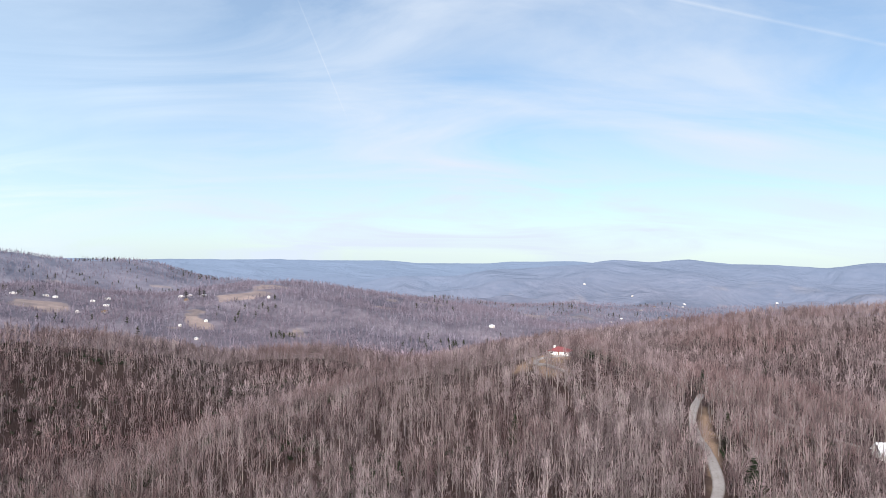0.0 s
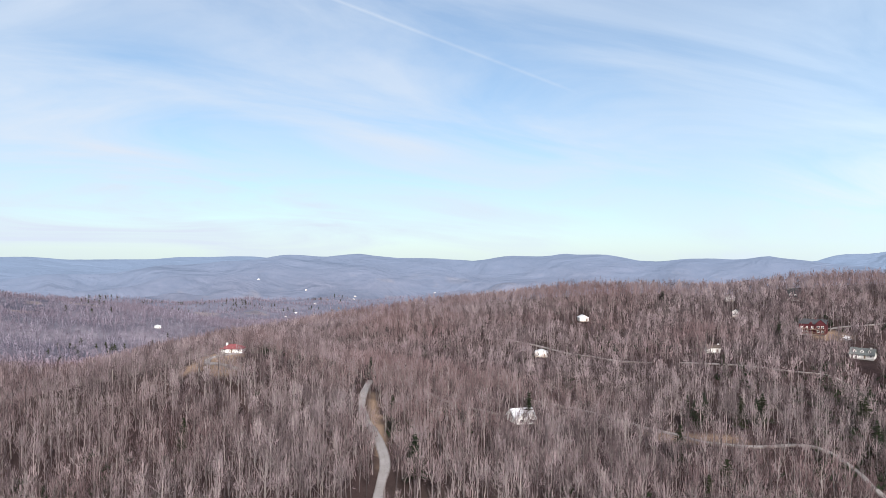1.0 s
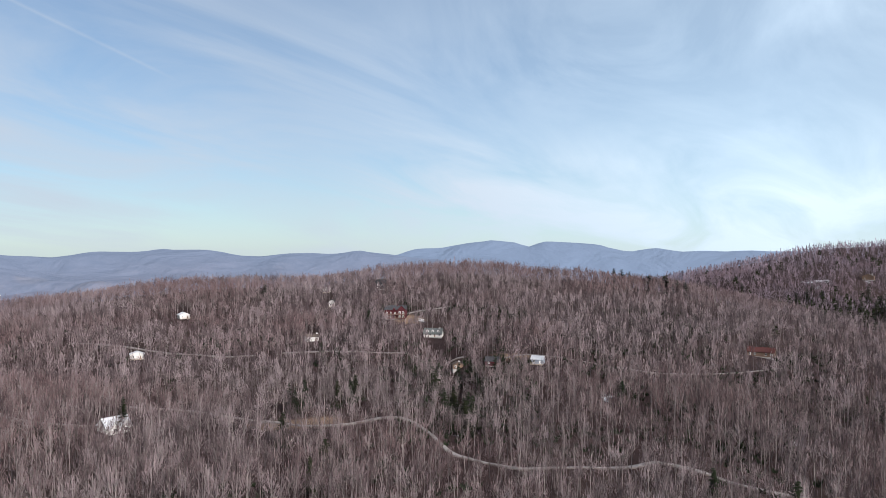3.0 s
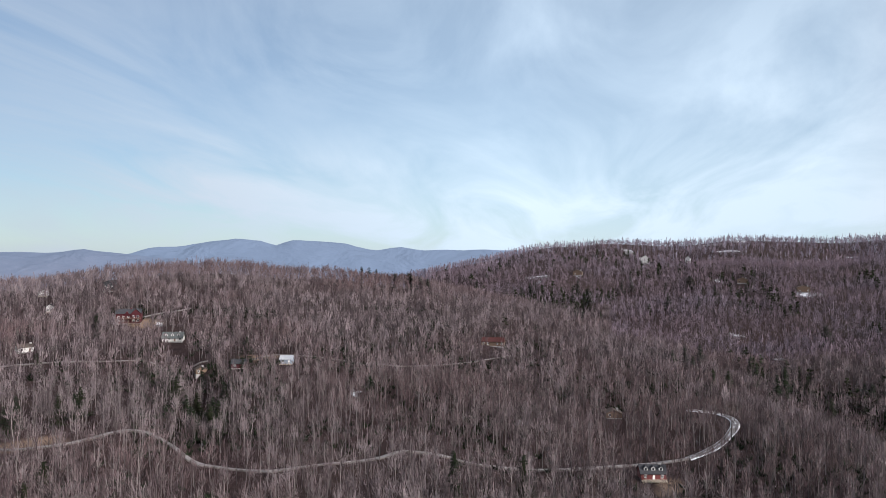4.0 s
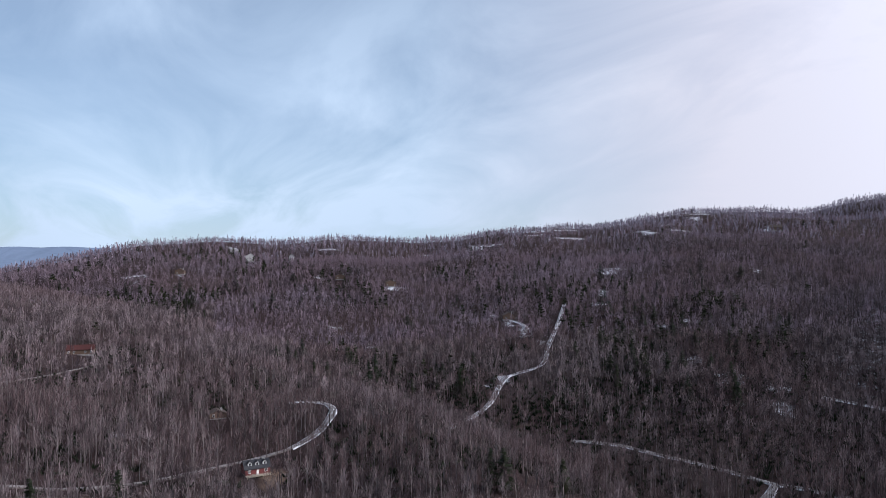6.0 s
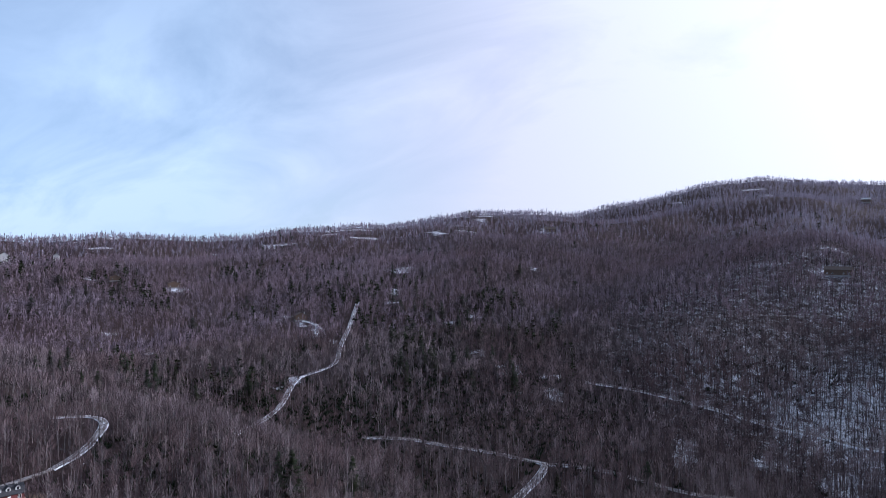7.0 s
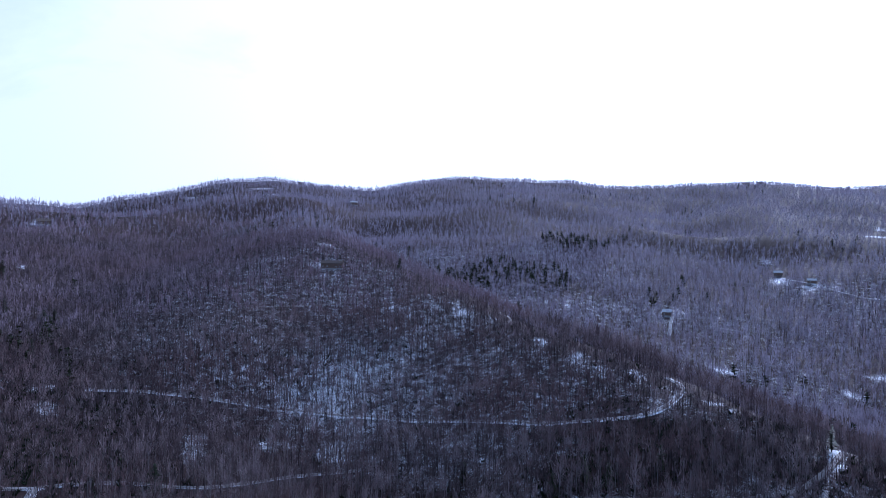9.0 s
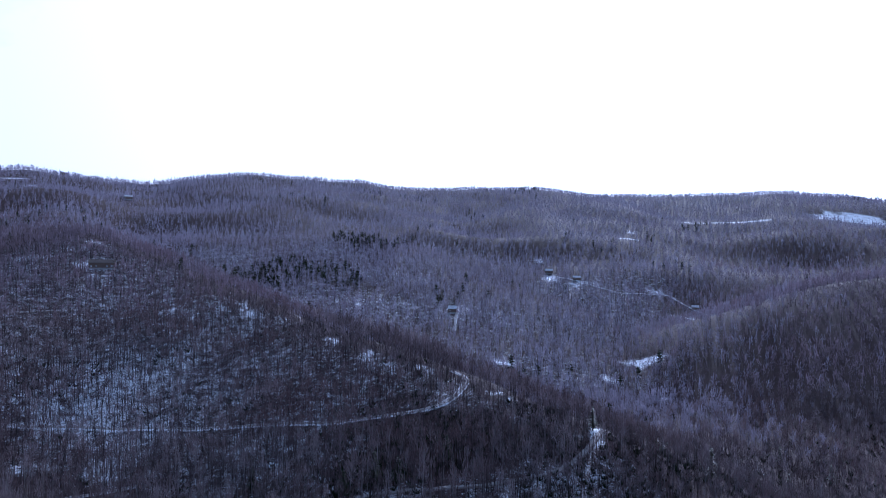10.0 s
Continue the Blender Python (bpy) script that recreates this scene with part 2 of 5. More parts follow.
def ridge_lift(x, y, falls, round_off, crest, trees):
    """Height of one ridge's flanks over the points x, y. falls: on the right of the crest as listed, on its left, and more past its ends."""
    right, left, past = falls
    pts = [(d * math.sin(radians(a)), d * math.cos(radians(a)), d * math.tan(radians(e)) + EYE - trees) for a, d, e in crest]
    best = np.full(x.shape, -1e9)
    for n, ((ax, ay, az), (bx, by, bz)) in enumerate(zip(pts, pts[1:])):
        dx, dy = bx - ax, by - ay
        size = math.hypot(dx, dy)
        free = ((x - ax) * dx + (y - ay) * dy) / size
        s = np.clip(free / size, 0, 1)
        gap = np.hypot(x - ax - s * dx, y - ay - s * dy)
        side = ((x - ax) * dy - (y - ay) * dx) / size
        lean = 0.5 + 0.5 * np.clip(side / np.maximum(gap, 1.0), -1, 1)
        fall = left + (right - left) * lean
        over = 0.0
        if n == 0:
            over = over + np.maximum(-free, 0)
        if n == len(pts) - 2:
            over = over + np.maximum(free - size, 0)
        best = np.maximum(best, az + s * (bz - az) - fall * (np.sqrt(gap * gap + round_off ** 2) - round_off) - past * over)
    return best


def way_of(turn, distance):
    return distance * math.sin(radians(turn)), distance * math.cos(radians(turn))


def line_gap(x, y, pts):
    """Distance of the points x, y from a line of places."""
    best = np.full(np.shape(x), 1e9)
    for (ax, ay), (bx, by) in zip(pts, pts[1:]):
        dx, dy = bx - ax, by - ay
        s = np.clip(((x - ax) * dx + (y - ay) * dy) / max(dx * dx + dy * dy, 1e-6), 0, 1)
        best = np.minimum(best, np.hypot(x - ax - s * dx, y - ay - s * dy))
    return best


def land_height(x, y):
    """Height of the ground."""
    x, y = np.asarray(x, float), np.asarray(y, float)
    r = np.hypot(x, y)
    north = np.clip((y - 120) / 1400, 0, 1)
    south = np.clip((-y - 500) / 400, 0, 1)
    base = -27 - 50 * north * north * (3 - 2 * north) - 10 * south
    soft = 3.0
    total = np.exp((base - 0) / soft)
    for fall, round_off, crest in RIDGES.values():
        near = crest[len(crest) // 2][1] < 2400
        total = total + np.exp(np.clip(ridge_lift(x, y, fall, round_off, crest, (13.5 if crest[0][1] > 1000 else 15.0) if near else 6.0) / soft, -60, 300))
    for fall, round_off, crest in FAR_RIDGES.values():
        total = total + np.exp(np.clip(ridge_lift(x, y, fall, round_off, crest, 0.0) / soft, -60, 300))
    z = soft * np.log(total)
    far = np.clip((r - 250) / 1500, 0, 1)
    z = z + (1 + 3 * far) * lattice(x, y, 90, 3) * np.clip(r / 200, 0, 1) + (1 + 6 * far) * lattice(x + 71, y, 310, 4) * 0.6
    turn = np.degrees(np.arctan2(x, y)) % 360
    crest = np.interp(turn, [75, 100, 130, 151, 167, 190, 214, 300], [1290, 1460, 1670, 1880, 2120, 2260, 2200, 2400])
    folds = np.clip((crest - r - 40) / 300, 0, 1) * np.clip((r - np.interp(turn, [80, 115, 135, 170, 180, 214], [620, 720, 1000, 1050, 900, 900])) / 250, 0, 1) * np.clip((turn - 80) / 12, 0, 1) * (turn < 300)
    z = z + folds * (19 * (0.5 - np.abs(lattice(x + 400, y + 90, 270, 8))) + 6 * lattice(x, y, 120, 14))
    valley = np.clip((y - 950) / 500, 0, 1) * np.clip((3300 - r) / 500, 0, 1) * np.clip((x + 150) / 400, 0, 1)
    gully = line_gap(x, y, [way_of(59.4, 340), way_of(59.9, 365), way_of(58.6, 420), way_of(57.4, 470)])
    z = z - 10 * np.exp(-(gully / 11) ** 2) * np.clip((r - 330) / 22, 0, 1)
    beyond_valley = np.clip((r - 2450) / 300, 0, 1) * np.clip((3470 - r) / 160, 0, 1) * np.clip((y - 1500) / 500, 0, 1)
    z = z + beyond_valley * (46 * (0.5 - np.abs(lattice(x + 15, y + 70, 340, 36))) + 15 * lattice(x, y, 140, 37) - 14)
    hills = np.clip((y - 850) / 250, 0, 1) * np.clip((r - 1050) / 150, 0, 1) * np.clip((2250 - r) / 300, 0, 1) * np.clip((x + 1300) / 200, 0, 1) * np.clip((200 - x) / 300, 0, 1)
    z = z + hills * (9 * lattice(x + 30, y, 170, 26) + 16 * (0.5 - np.abs(lattice(x, y + 60, 330, 27))) - 5)
    return z + valley * (30 * lattice(x, y + 40, 420, 6) + 40 * (0.5 - np.abs(lattice(x, y, 300, 7))) - 12)


TURNS = np.linspace(0, 2 * np.pi, 576, endpoint=False)
RINGS = np.concatenate([np.linspace(0.02, 180, 16, endpoint=False), np.geomspace(180, 2750, 165), np.geomspace(2800, 4900, 48)])
NEAR_RINGS = 181
gx, gy = RINGS[:, None] * np.sin(TURNS)[None, :], RINGS[:, None] * np.cos(TURNS)[None, :]
GRID = land_height(gx, gy)


def ground_z(x, y):
    """Height of the ground sheet, read off its own faces."""
    x, y = np.asarray(x, float), np.asarray(y, float)
    r = np.clip(np.hypot(x, y), RINGS[0], RINGS[-1] - 1e-6)
    a = (np.arctan2(x, y) % (2 * np.pi)) / (2 * np.pi) * len(TURNS)
    i = np.clip(np.searchsorted(RINGS, r, "right") - 1, 0, len(RINGS) - 2)
    s = (r - RINGS[i]) / (RINGS[i + 1] - RINGS[i])
    j = np.floor(a).astype(int) % len(TURNS)
    t, k = a - np.floor(a), (j + 1) % len(TURNS)
    return (GRID[i, j] * (1 - t) + GRID[i, k] * t) * (1 - s) + (GRID[i + 1, j] * (1 - t) + GRID[i + 1, k] * t) * s


# ---- materials ----
def surface(name, build, thin=0.0):
    m = bpy.data.materials.new(name)
    m.use_nodes = True
    n = Nodes(m.node_tree)
    shader = n.add("ShaderNodeBsdfPrincipled", {"Specular IOR Level": 0.06})
    out = n.add("ShaderNodeOutputMaterial").inputs[0]
    n.put(out, shader.outputs[0])
    build(n, shader)
    if thin:
        # twigs are fine and round: light reaches the eye round them as well as off them
        glow_through = n.add("ShaderNodeBsdfTranslucent")
        colour = shader.inputs["Base Color"]
        n.put(glow_through.inputs[0], colour.links[0].from_socket if colour.is_linked else tuple(colour.default_value))
        n.put(out, n.add("ShaderNodeMixShader", {0: thin, 1: shader.outputs[0], 2: glow_through.outputs[0]}).outputs[0])
    return m


def place(n):
    return n.add("ShaderNodeTexCoord").outputs["Object"]


def attribute(n, name):
    return n.add("ShaderNodeAttribute", attribute_name=name).outputs["Fac"]


def ground_look(n, s):
    p = place(n)
    big, mid, fine = n.noise(p, 0.012, 5), n.noise(p, 0.09, 5, 0.6), n.noise(p, 0.9, 4, 0.7)
    litter = n.mix(n.span(mid, 0.3, 0.7), (0.015, 0.0096, 0.0094, 1), (0.033, 0.0208, 0.02, 1))
    litter = n.mix(n.span(fine, 0.35, 0.75), litter, (0.046, 0.03, 0.0288, 1))
    litter = n.mix(n.math("MULTIPLY", n.span(big, 0.45, 0.7), 0.5), litter, (0.043, 0.032, 0.026, 1))
    grass = n.mix(n.span(mid, 0.35, 0.7), (0.150, 0.116, 0.08, 1), (0.105, 0.09, 0.055, 1))
    soil = n.mix(attribute(n, "field"), litter, grass)
    bare = n.mix(n.span(fine, 0.3, 0.7), (0.150, 0.095, 0.064, 1), (0.210, 0.155, 0.117, 1))
    soil = n.mix(attribute(n, "bare"), soil, bare)
    amount = n.math("ADD", attribute(n, "snow"), n.math("MULTIPLY_ADD", n.noise(p, 0.13, 6, 0.8), 1.5, -0.75))
    amount = n.math("ADD", amount, n.math("MULTIPLY_ADD", n.noise(p, 1.1, 3, 0.7), 1.2, -0.6))
    cover = n.span(amount, 0.42, 0.78, 0.0, 0.74)
    n.put(s.inputs["Base Color"], n.mix(cover, soil, (0.8, 0.82, 0.86, 1)))
    n.put(s.inputs["Roughness"], n.span(cover, 0, 1, 0.95, 0.7))
    n.put(s.inputs["Normal"], n.add("ShaderNodeBump", {"Height": fine, "Strength": 0.6, "Distance": 0.5}).outputs[0])


def bark_look(light, dark):
    def build(n, s):
        p = place(n)
        streak = n.noise(n.add("ShaderNodeMapping", {"Vector": p, "Scale": (1, 1, 0.15)}).outputs[0], 2.5, 3)
        c = n.mix(n.span(attribute(n, "tone"), 0.1, 1.0), dark, light)
        n.put(s.inputs["Base Color"], n.mix(n.math("MULTIPLY", n.span(streak, 0.4, 0.7), 0.4), c, dark))
        n.put(s.inputs["Roughness"], 0.9)
    return build


def twig_look(dark, light, ruddy):
    """Twigs of mixed hardwoods: each tree has its own tone, each stand its own cast."""
    def build(n, s):
        p = place(n)
        stand, grove, fine = n.noise(p, 0.009, 3), n.noise(p, 0.03, 4, 0.65), n.noise(p, 0.7, 2)
        tone = attribute(n, "tone")
        c = n.mix(n.span(n.math("MULTIPLY_ADD", fine, 0.4, n.math("MULTIPLY", n.math("POWER", tone, 1.6), 0.8)), 0.12, 0.95), dark, light)
        c = n.mix(n.math("MULTIPLY", n.span(stand, 0.4, 0.62), 0.6), c, ruddy)
        c = n.mix(n.math("MULTIPLY", n.span(grove, 0.5, 0.68), 0.5), c, dark)
        n.put(s.inputs["Base Color"], c)
        n.put(s.inputs["Roughness"], 0.85)
    return build


def needle_look(n, s):
    p = place(n)
    c = n.mix(n.span(n.noise(p, 0.9, 3), 0.3, 0.7), (0.007, 0.0115, 0.007, 1), (0.02, 0.027, 0.014, 1))
    n.put(s.inputs["Base Color"], n.mix(n.math("MULTIPLY", n.add("ShaderNodeObjectInfo").outputs["Random"], 0.5), c, (0.026, 0.026, 0.012, 1)))
    n.put(s.inputs["Roughness"], 0.7)


def road_look(n, s):
    p = place(n)
    mid, fine = n.noise(p, 0.12, 5, 0.65), n.noise(p, 1.6, 4, 0.7)
    c = n.mix(n.span(mid, 0.3, 0.7), (0.180, 0.165, 0.159, 1), (0.250, 0.235, 0.233, 1))
    c = n.mix(n.span(fine, 0.45, 0.8), c, (0.130, 0.115, 0.106, 1))
    amount = n.math("ADD", attribute(n, "snow"), n.math("MULTIPLY_ADD", n.noise(p, 0.22, 5, 0.7), 1.6, -0.8))
    edge = n.math("ADD", attribute(n, "edge"), n.math("MULTIPLY_ADD", n.noise(p, 0.5, 5, 0.7), 1.0, -0.5))
    c = n.mix(n.span(edge, 0.35, 0.75, 0.0, 0.8), c, (0.075, 0.055, 0.045, 1))
    n.put(s.inputs["Base Color"], n.mix(n.math("MULTIPLY", n.span(amount, 0.42, 0.72), 0.8), c, (0.8, 0.82, 0.86, 1)))
    n.put(s.inputs["Roughness"], 0.9)
    n.put(s.inputs["Normal"], n.add("ShaderNodeBump", {"Height": fine, "Strength": 0.5, "Distance": 0.1}).outputs[0])


def distance_look(n, s):
    p = place(n)
    big, fine = n.noise(p, 0.005, 5, 0.6), n.noise(p, 0.035, 7, 0.8)
    tone = n.math("MULTIPLY_ADD", fine, 0.6, n.math("MULTIPLY", big, 0.4))
    c = n.mix(n.span(n.math("MULTIPLY_ADD", n.noise(p, 0.014, 4, 0.7), 0.4, n.math("MULTIPLY", tone, 0.6)), 0.4, 0.6), (0.045, 0.038, 0.046, 1), (0.125, 0.108, 0.12, 1))
    mark = attribute(n, "field")
    open_ = n.math("MAXIMUM", n.math("MULTIPLY", n.span(n.noise(p, 0.007, 7, 0.72, 0.5), 0.6, 0.64), mark), n.span(mark, 0.6, 0.9))
    c = n.mix(open_, c, n.mix(n.span(fine, 0.4, 0.6), (0.115, 0.087, 0.075, 1), (0.17, 0.13, 0.11, 1)))
    # Haze by distance: the colour turns blue and the surface itself glows.
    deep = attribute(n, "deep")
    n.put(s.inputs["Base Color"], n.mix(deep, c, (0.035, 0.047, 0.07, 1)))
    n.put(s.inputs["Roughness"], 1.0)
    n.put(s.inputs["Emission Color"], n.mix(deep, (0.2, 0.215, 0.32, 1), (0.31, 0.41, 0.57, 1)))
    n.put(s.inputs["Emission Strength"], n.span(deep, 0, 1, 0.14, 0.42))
    n.put(s.inputs["Normal"], n.add("ShaderNodeBump", {"Height": n.noise(p, 0.0035, 4, 0.5, 0.4), "Strength": 1.0, "Distance": 110.0}).outputs[0])


GROUND = surface("leaf_litter_and_snow", ground_look)
BARK = surface("grey_bark", bark_look((0.22, 0.193, 0.186, 1), (0.045, 0.036, 0.036, 1)))
TWIG = surface("bare_twigs", twig_look((0.04, 0.029, 0.032, 1), (0.245, 0.198, 0.204, 1), (0.108, 0.066, 0.065, 1)), 0.12)
# Twigs of the far north hills: blue haze is put into their colour.
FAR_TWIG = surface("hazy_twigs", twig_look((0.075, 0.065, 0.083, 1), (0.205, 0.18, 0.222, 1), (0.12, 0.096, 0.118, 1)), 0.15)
# Lighter, bluer twig copy for middle slopes: thin haze painted into the colour.
HAZE_VIOLET_TWIG = surface("haze_violet_twigs", twig_look((0.085, 0.066, 0.078, 1), (0.26, 0.21, 0.248, 1), (0.155, 0.107, 0.12, 1)), 0.2)
# Palest twig copy, for the farthest slopes: haze is mixed into the colour.
HAZE_GREY_TWIG = surface("haze_grey_twigs", twig_look((0.144, 0.127, 0.159, 1), (0.308, 0.285, 0.345, 1), (0.202, 0.171, 0.21, 1)), 0.2)
NEEDLE = surface("needles", needle_look)
ROAD = surface("gravel_road", road_look)
# Darker copy of the grey bark: the shade on backlit trunks, as colour.
SHADED_BARK = surface("shaded_bark", bark_look((0.075, 0.062, 0.062, 1), (0.028, 0.022, 0.023, 1)))
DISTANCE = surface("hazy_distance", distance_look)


def smooth(a, lo, hi):
    t = np.clip((a - lo) / (hi - lo), 0, 1)
    return t * t * (3 - 2 * t)


def blot(x, y, turn, distance, across, along, heading=None):
    """1 inside an oval patch of ground, falling to 0 at its rim. across, along: half sizes square to and along the heading."""
    cx, cy = way_of(turn, distance)
    h = radians(turn if heading is None else heading)
    u, v = (x - cx) * math.cos(h) - (y - cy) * math.sin(h), (x - cx) * math.sin(h) + (y - cy) * math.cos(h)
    q = np.sqrt((u / across) ** 2 + (v / along) ** 2) + 0.25 * lattice(x, y, min(across, along) * 0.8, 9) + 0.14 * lattice(x, y, min(across, along) * 0.3, 10)
    return 1 - smooth(q, 0.8, 1.1)


def curve_through(pts, step=4.0):
    """Even points on a smooth line through the given places."""
    p = [Vector(q) for q in pts]
    p = [p[0] * 2 - p[1], *p, p[-1] * 2 - p[-2]]
    out = []
    for a, b, c, d in zip(p, p[1:], p[2:], p[3:]):
        n = max(1, int((c - b).length / step))
        for k in range(n):
            t = k / n
            out.append(0.5 * ((2 * b) + (c - a) * t + (2 * a - 5 * b + 4 * c - d) * t * t + (3 * b - a - 3 * c + d) * t ** 3))
    out.append(p[-2])
    return [(q.x, q.y) for q in out]


def snow_share(x, y):
    """How much snow lies: on slopes that fall northward, away from the sun."""
    e = 12.0
    slope_y = (land_height(x, y + e) - land_height(x, y - e)) / (2 * e)
    turn = np.degrees(np.arctan2(x, y)) % 360
    south = smooth(turn, 60, 95) * (1 - smooth(turn, 198, 204))
    r = np.hypot(x, y)
    return np.clip(-0.15 * smooth(r, 1250, 1650) + 0.05 * smooth(turn, 45, 80) * (1 - smooth(turn, 300, 320)) + south * (0.03 + smooth(-slope_y, 0.0, 0.35) * (0.28 + 0.13 * smooth(turn, 136, 150)) * (1 + 0.36 * (1 - smooth(np.abs(turn - 147), 7, 20)) * (1 - smooth(np.abs(r - 440), 60, 180))) * (1 - 0.9 * smooth(r, 950, 1500))), -0.6, 1)


# Roads: half width, bare verge, snow on them, then (turn, distance) along each.
ROADS = {
    "gravel_ridge_road": (1.8, 1.8, 0, [(20.35, 425), (20.2, 408), (19.8, 375), (19.7, 350), (20.0, 329), (20.6, 311), (21.1, 294), (21.5, 277), (21.6, 264), (21.3, 250), (20.8, 225), (19.5, 190)]),
    "valley_road": (1.1, 0, 0.02, [(33, 408), (36.4, 395), (38.6, 385), (40.9, 372), (42.8, 362), (44.7, 356), (46.5, 349), (48.4, 347), (50.2, 347), (51.7, 350), (53.3, 354), (54.9, 352), (56.8, 337), (58.8, 311), (60.6, 303), (62.3, 298), (64.7, 294), (67.2, 296), (69.4, 298), (71.6, 300), (73.5, 304), (75.5, 312), (78.6, 310), (81, 305), (85, 305), (88.2, 311), (91.3, 321), (93.7, 329), (96.1, 336), (98.4, 343)]),
    "bend_road": (2.0, 1.2, 0.42, [(98.2, 342), (99.8, 353), (100.8, 366), (101.5, 388), (101.3, 402), (100.6, 411), (99.6, 415), (98, 417)]),
    "upper_lane": (1.3, 0.6, 0, [(30, 586), (31.6, 576), (33.4, 562), (35.2, 545), (36.4, 535), (38.3, 519), (40.5, 497), (43, 488)]),
    "middle_lane": (1.1, 0.2, 0, [(45, 487), (47.4, 483), (49, 481), (50.8, 477), (53.4, 471), (55.5, 471), (57.5, 469), (60, 462)]),
    "hillside_lane": (0.8, 0, 0, [(62.4, 452), (63.6, 460), (64.8, 466), (66.6, 465), (69.4, 458), (71.6, 452), (73.5, 450), (75.4, 449), (78.6, 459), (80.5, 469), (82.1, 482), (84.3, 504)]),
    "house_drive": (1.4, 1.8, 0, [(54.9, 592), (55.6, 600), (56.6, 607), (57.8, 614), (58.6, 622)]),
    "grey_house_drive": (1.3, 1.5, 0, [(23.2, 430), (24.1, 415), (25.1, 389), (26.7, 372), (28.9, 364), (31.2, 360)]),
    "power_line_track": (1.8, 0.7, 0.5, [(120.1, 790), (119.9, 753), (119.6, 703), (119.2, 660), (118.8, 623), (118.7, 592), (118.2, 575), (117.4, 566), (116.4, 558), (115.6, 548), (115.0, 525), (114.4, 495), (113.4, 472), (112.1, 453), (110.9, 433)]),
    "hollow_road": (1.5, 0, 0.26, [(121, 430), (123.2, 428), (125.3, 424), (127.5, 416), (129.7, 410), (131.9, 404), (134.1, 398), (136.2, 393), (138.3, 393), (140.9, 391), (143.5, 386), (145.7, 381), (148.1, 379), (151.2, 383), (153.9, 389), (156.5, 392), (160, 392)]),
    "fork_road": (2.2, 2.4, 0.37, [(136.2, 393), (135.8, 380), (135.1, 367), (134.1, 352), (132.5, 325)]),
    "snowy_hill_road": (1.7, 0, 0.36, [(139, 526), (142.8, 516), (146.5, 502), (150.3, 489), (154.2, 476), (157.9, 465), (162.5, 450), (167.1, 433), (171.7, 424), (176.2, 420), (179.7, 419), (182.3, 425), (183.9, 439), (184.8, 460), (184.5, 474), (183.6, 484)]),
    "high_hill_road": (1.3, 0, 0.2, [(147, 655), (150.5, 663), (153.5, 670), (156.7, 679), (159.1, 686), (161, 686), (163.8, 672), (166, 655)]),
    "mid_hill_road": (1.3, 0, 0.2, [(148, 570), (151.6, 578), (154.2, 582), (158, 580), (160.6, 580), (163.9, 585), (167.4, 592), (169.8, 597), (171.1, 608), (171.2, 625), (170.4, 640)]),
    "low_road": (1.4, 0, 0.14, [(174, 338), (179.6, 344), (183.2, 346), (186.9, 346), (190.8, 355), (193, 366), (193.9, 376), (195.1, 395), (195.8, 420), (196.3, 450)]),
    "far_lane": (1.5, 1, 0.35, [(203.5, 985), (202.4, 996), (201, 1030), (199.9, 1058), (198.2, 1054), (196.5, 1046), (194.8, 1066), (193.2, 1095), (191.4, 1118)]),
    "stream_lane": (1.5, 1, 0.35, [(183.9, 885), (183.7, 868), (183.5, 839), (183.4, 786)]),
    "cabin_drive": (1.5, 1.8, 0.43, [(115.7, 732), (116.4, 721), (117.1, 697), (116.8, 674)]),
    "red_house_drive": (1.6, 1.8, 0, [(10.5, 424), (9, 420), (7.9, 419), (7.6, 411), (8.6, 404), (10, 396)]),
}
ROAD_LINES = [(curve_through([way_of(*q) for q in line]), half, verge) for half, verge, snow, line in ROADS.values()]

# Patches of ground: turn, distance, half width across, half depth along, and the heading where it is not the turn.
FIELDS = [
    (330.3, 1449, 53, 59), (340.6, 1353, 20, 83), (341.4, 1295, 21, 31), (344.1, 1511, 66, 61), (346.3, 1629, 40, 59), (348.3, 1247, 22, 35), (359.2, 1683, 52, 27), (352.8, 1486, 26, 24), (355.3, 1532, 27, 27), (5.7, 3040, 37, 61), (3.2, 2993, 27, 60), (7.5, 1987, 46, 32), (9.1, 1899, 31, 26), (339.0, 1282, 15, 18), (11.3, 2045, 33, 33), (19.1, 2724, 55, 55), (10.9, 2901, 35, 41), (331.2, 2161, 50, 26), (338.3, 2175, 35, 30), (356.0, 1633, 30, 26), (21.7, 3126, 50, 30), (27.5, 3216, 60, 40), (24.3, 2616, 70, 30), (30.3, 2968, 110, 40), (22.6, 2937, 40, 30), (6.4, 1716, 40, 14),
]
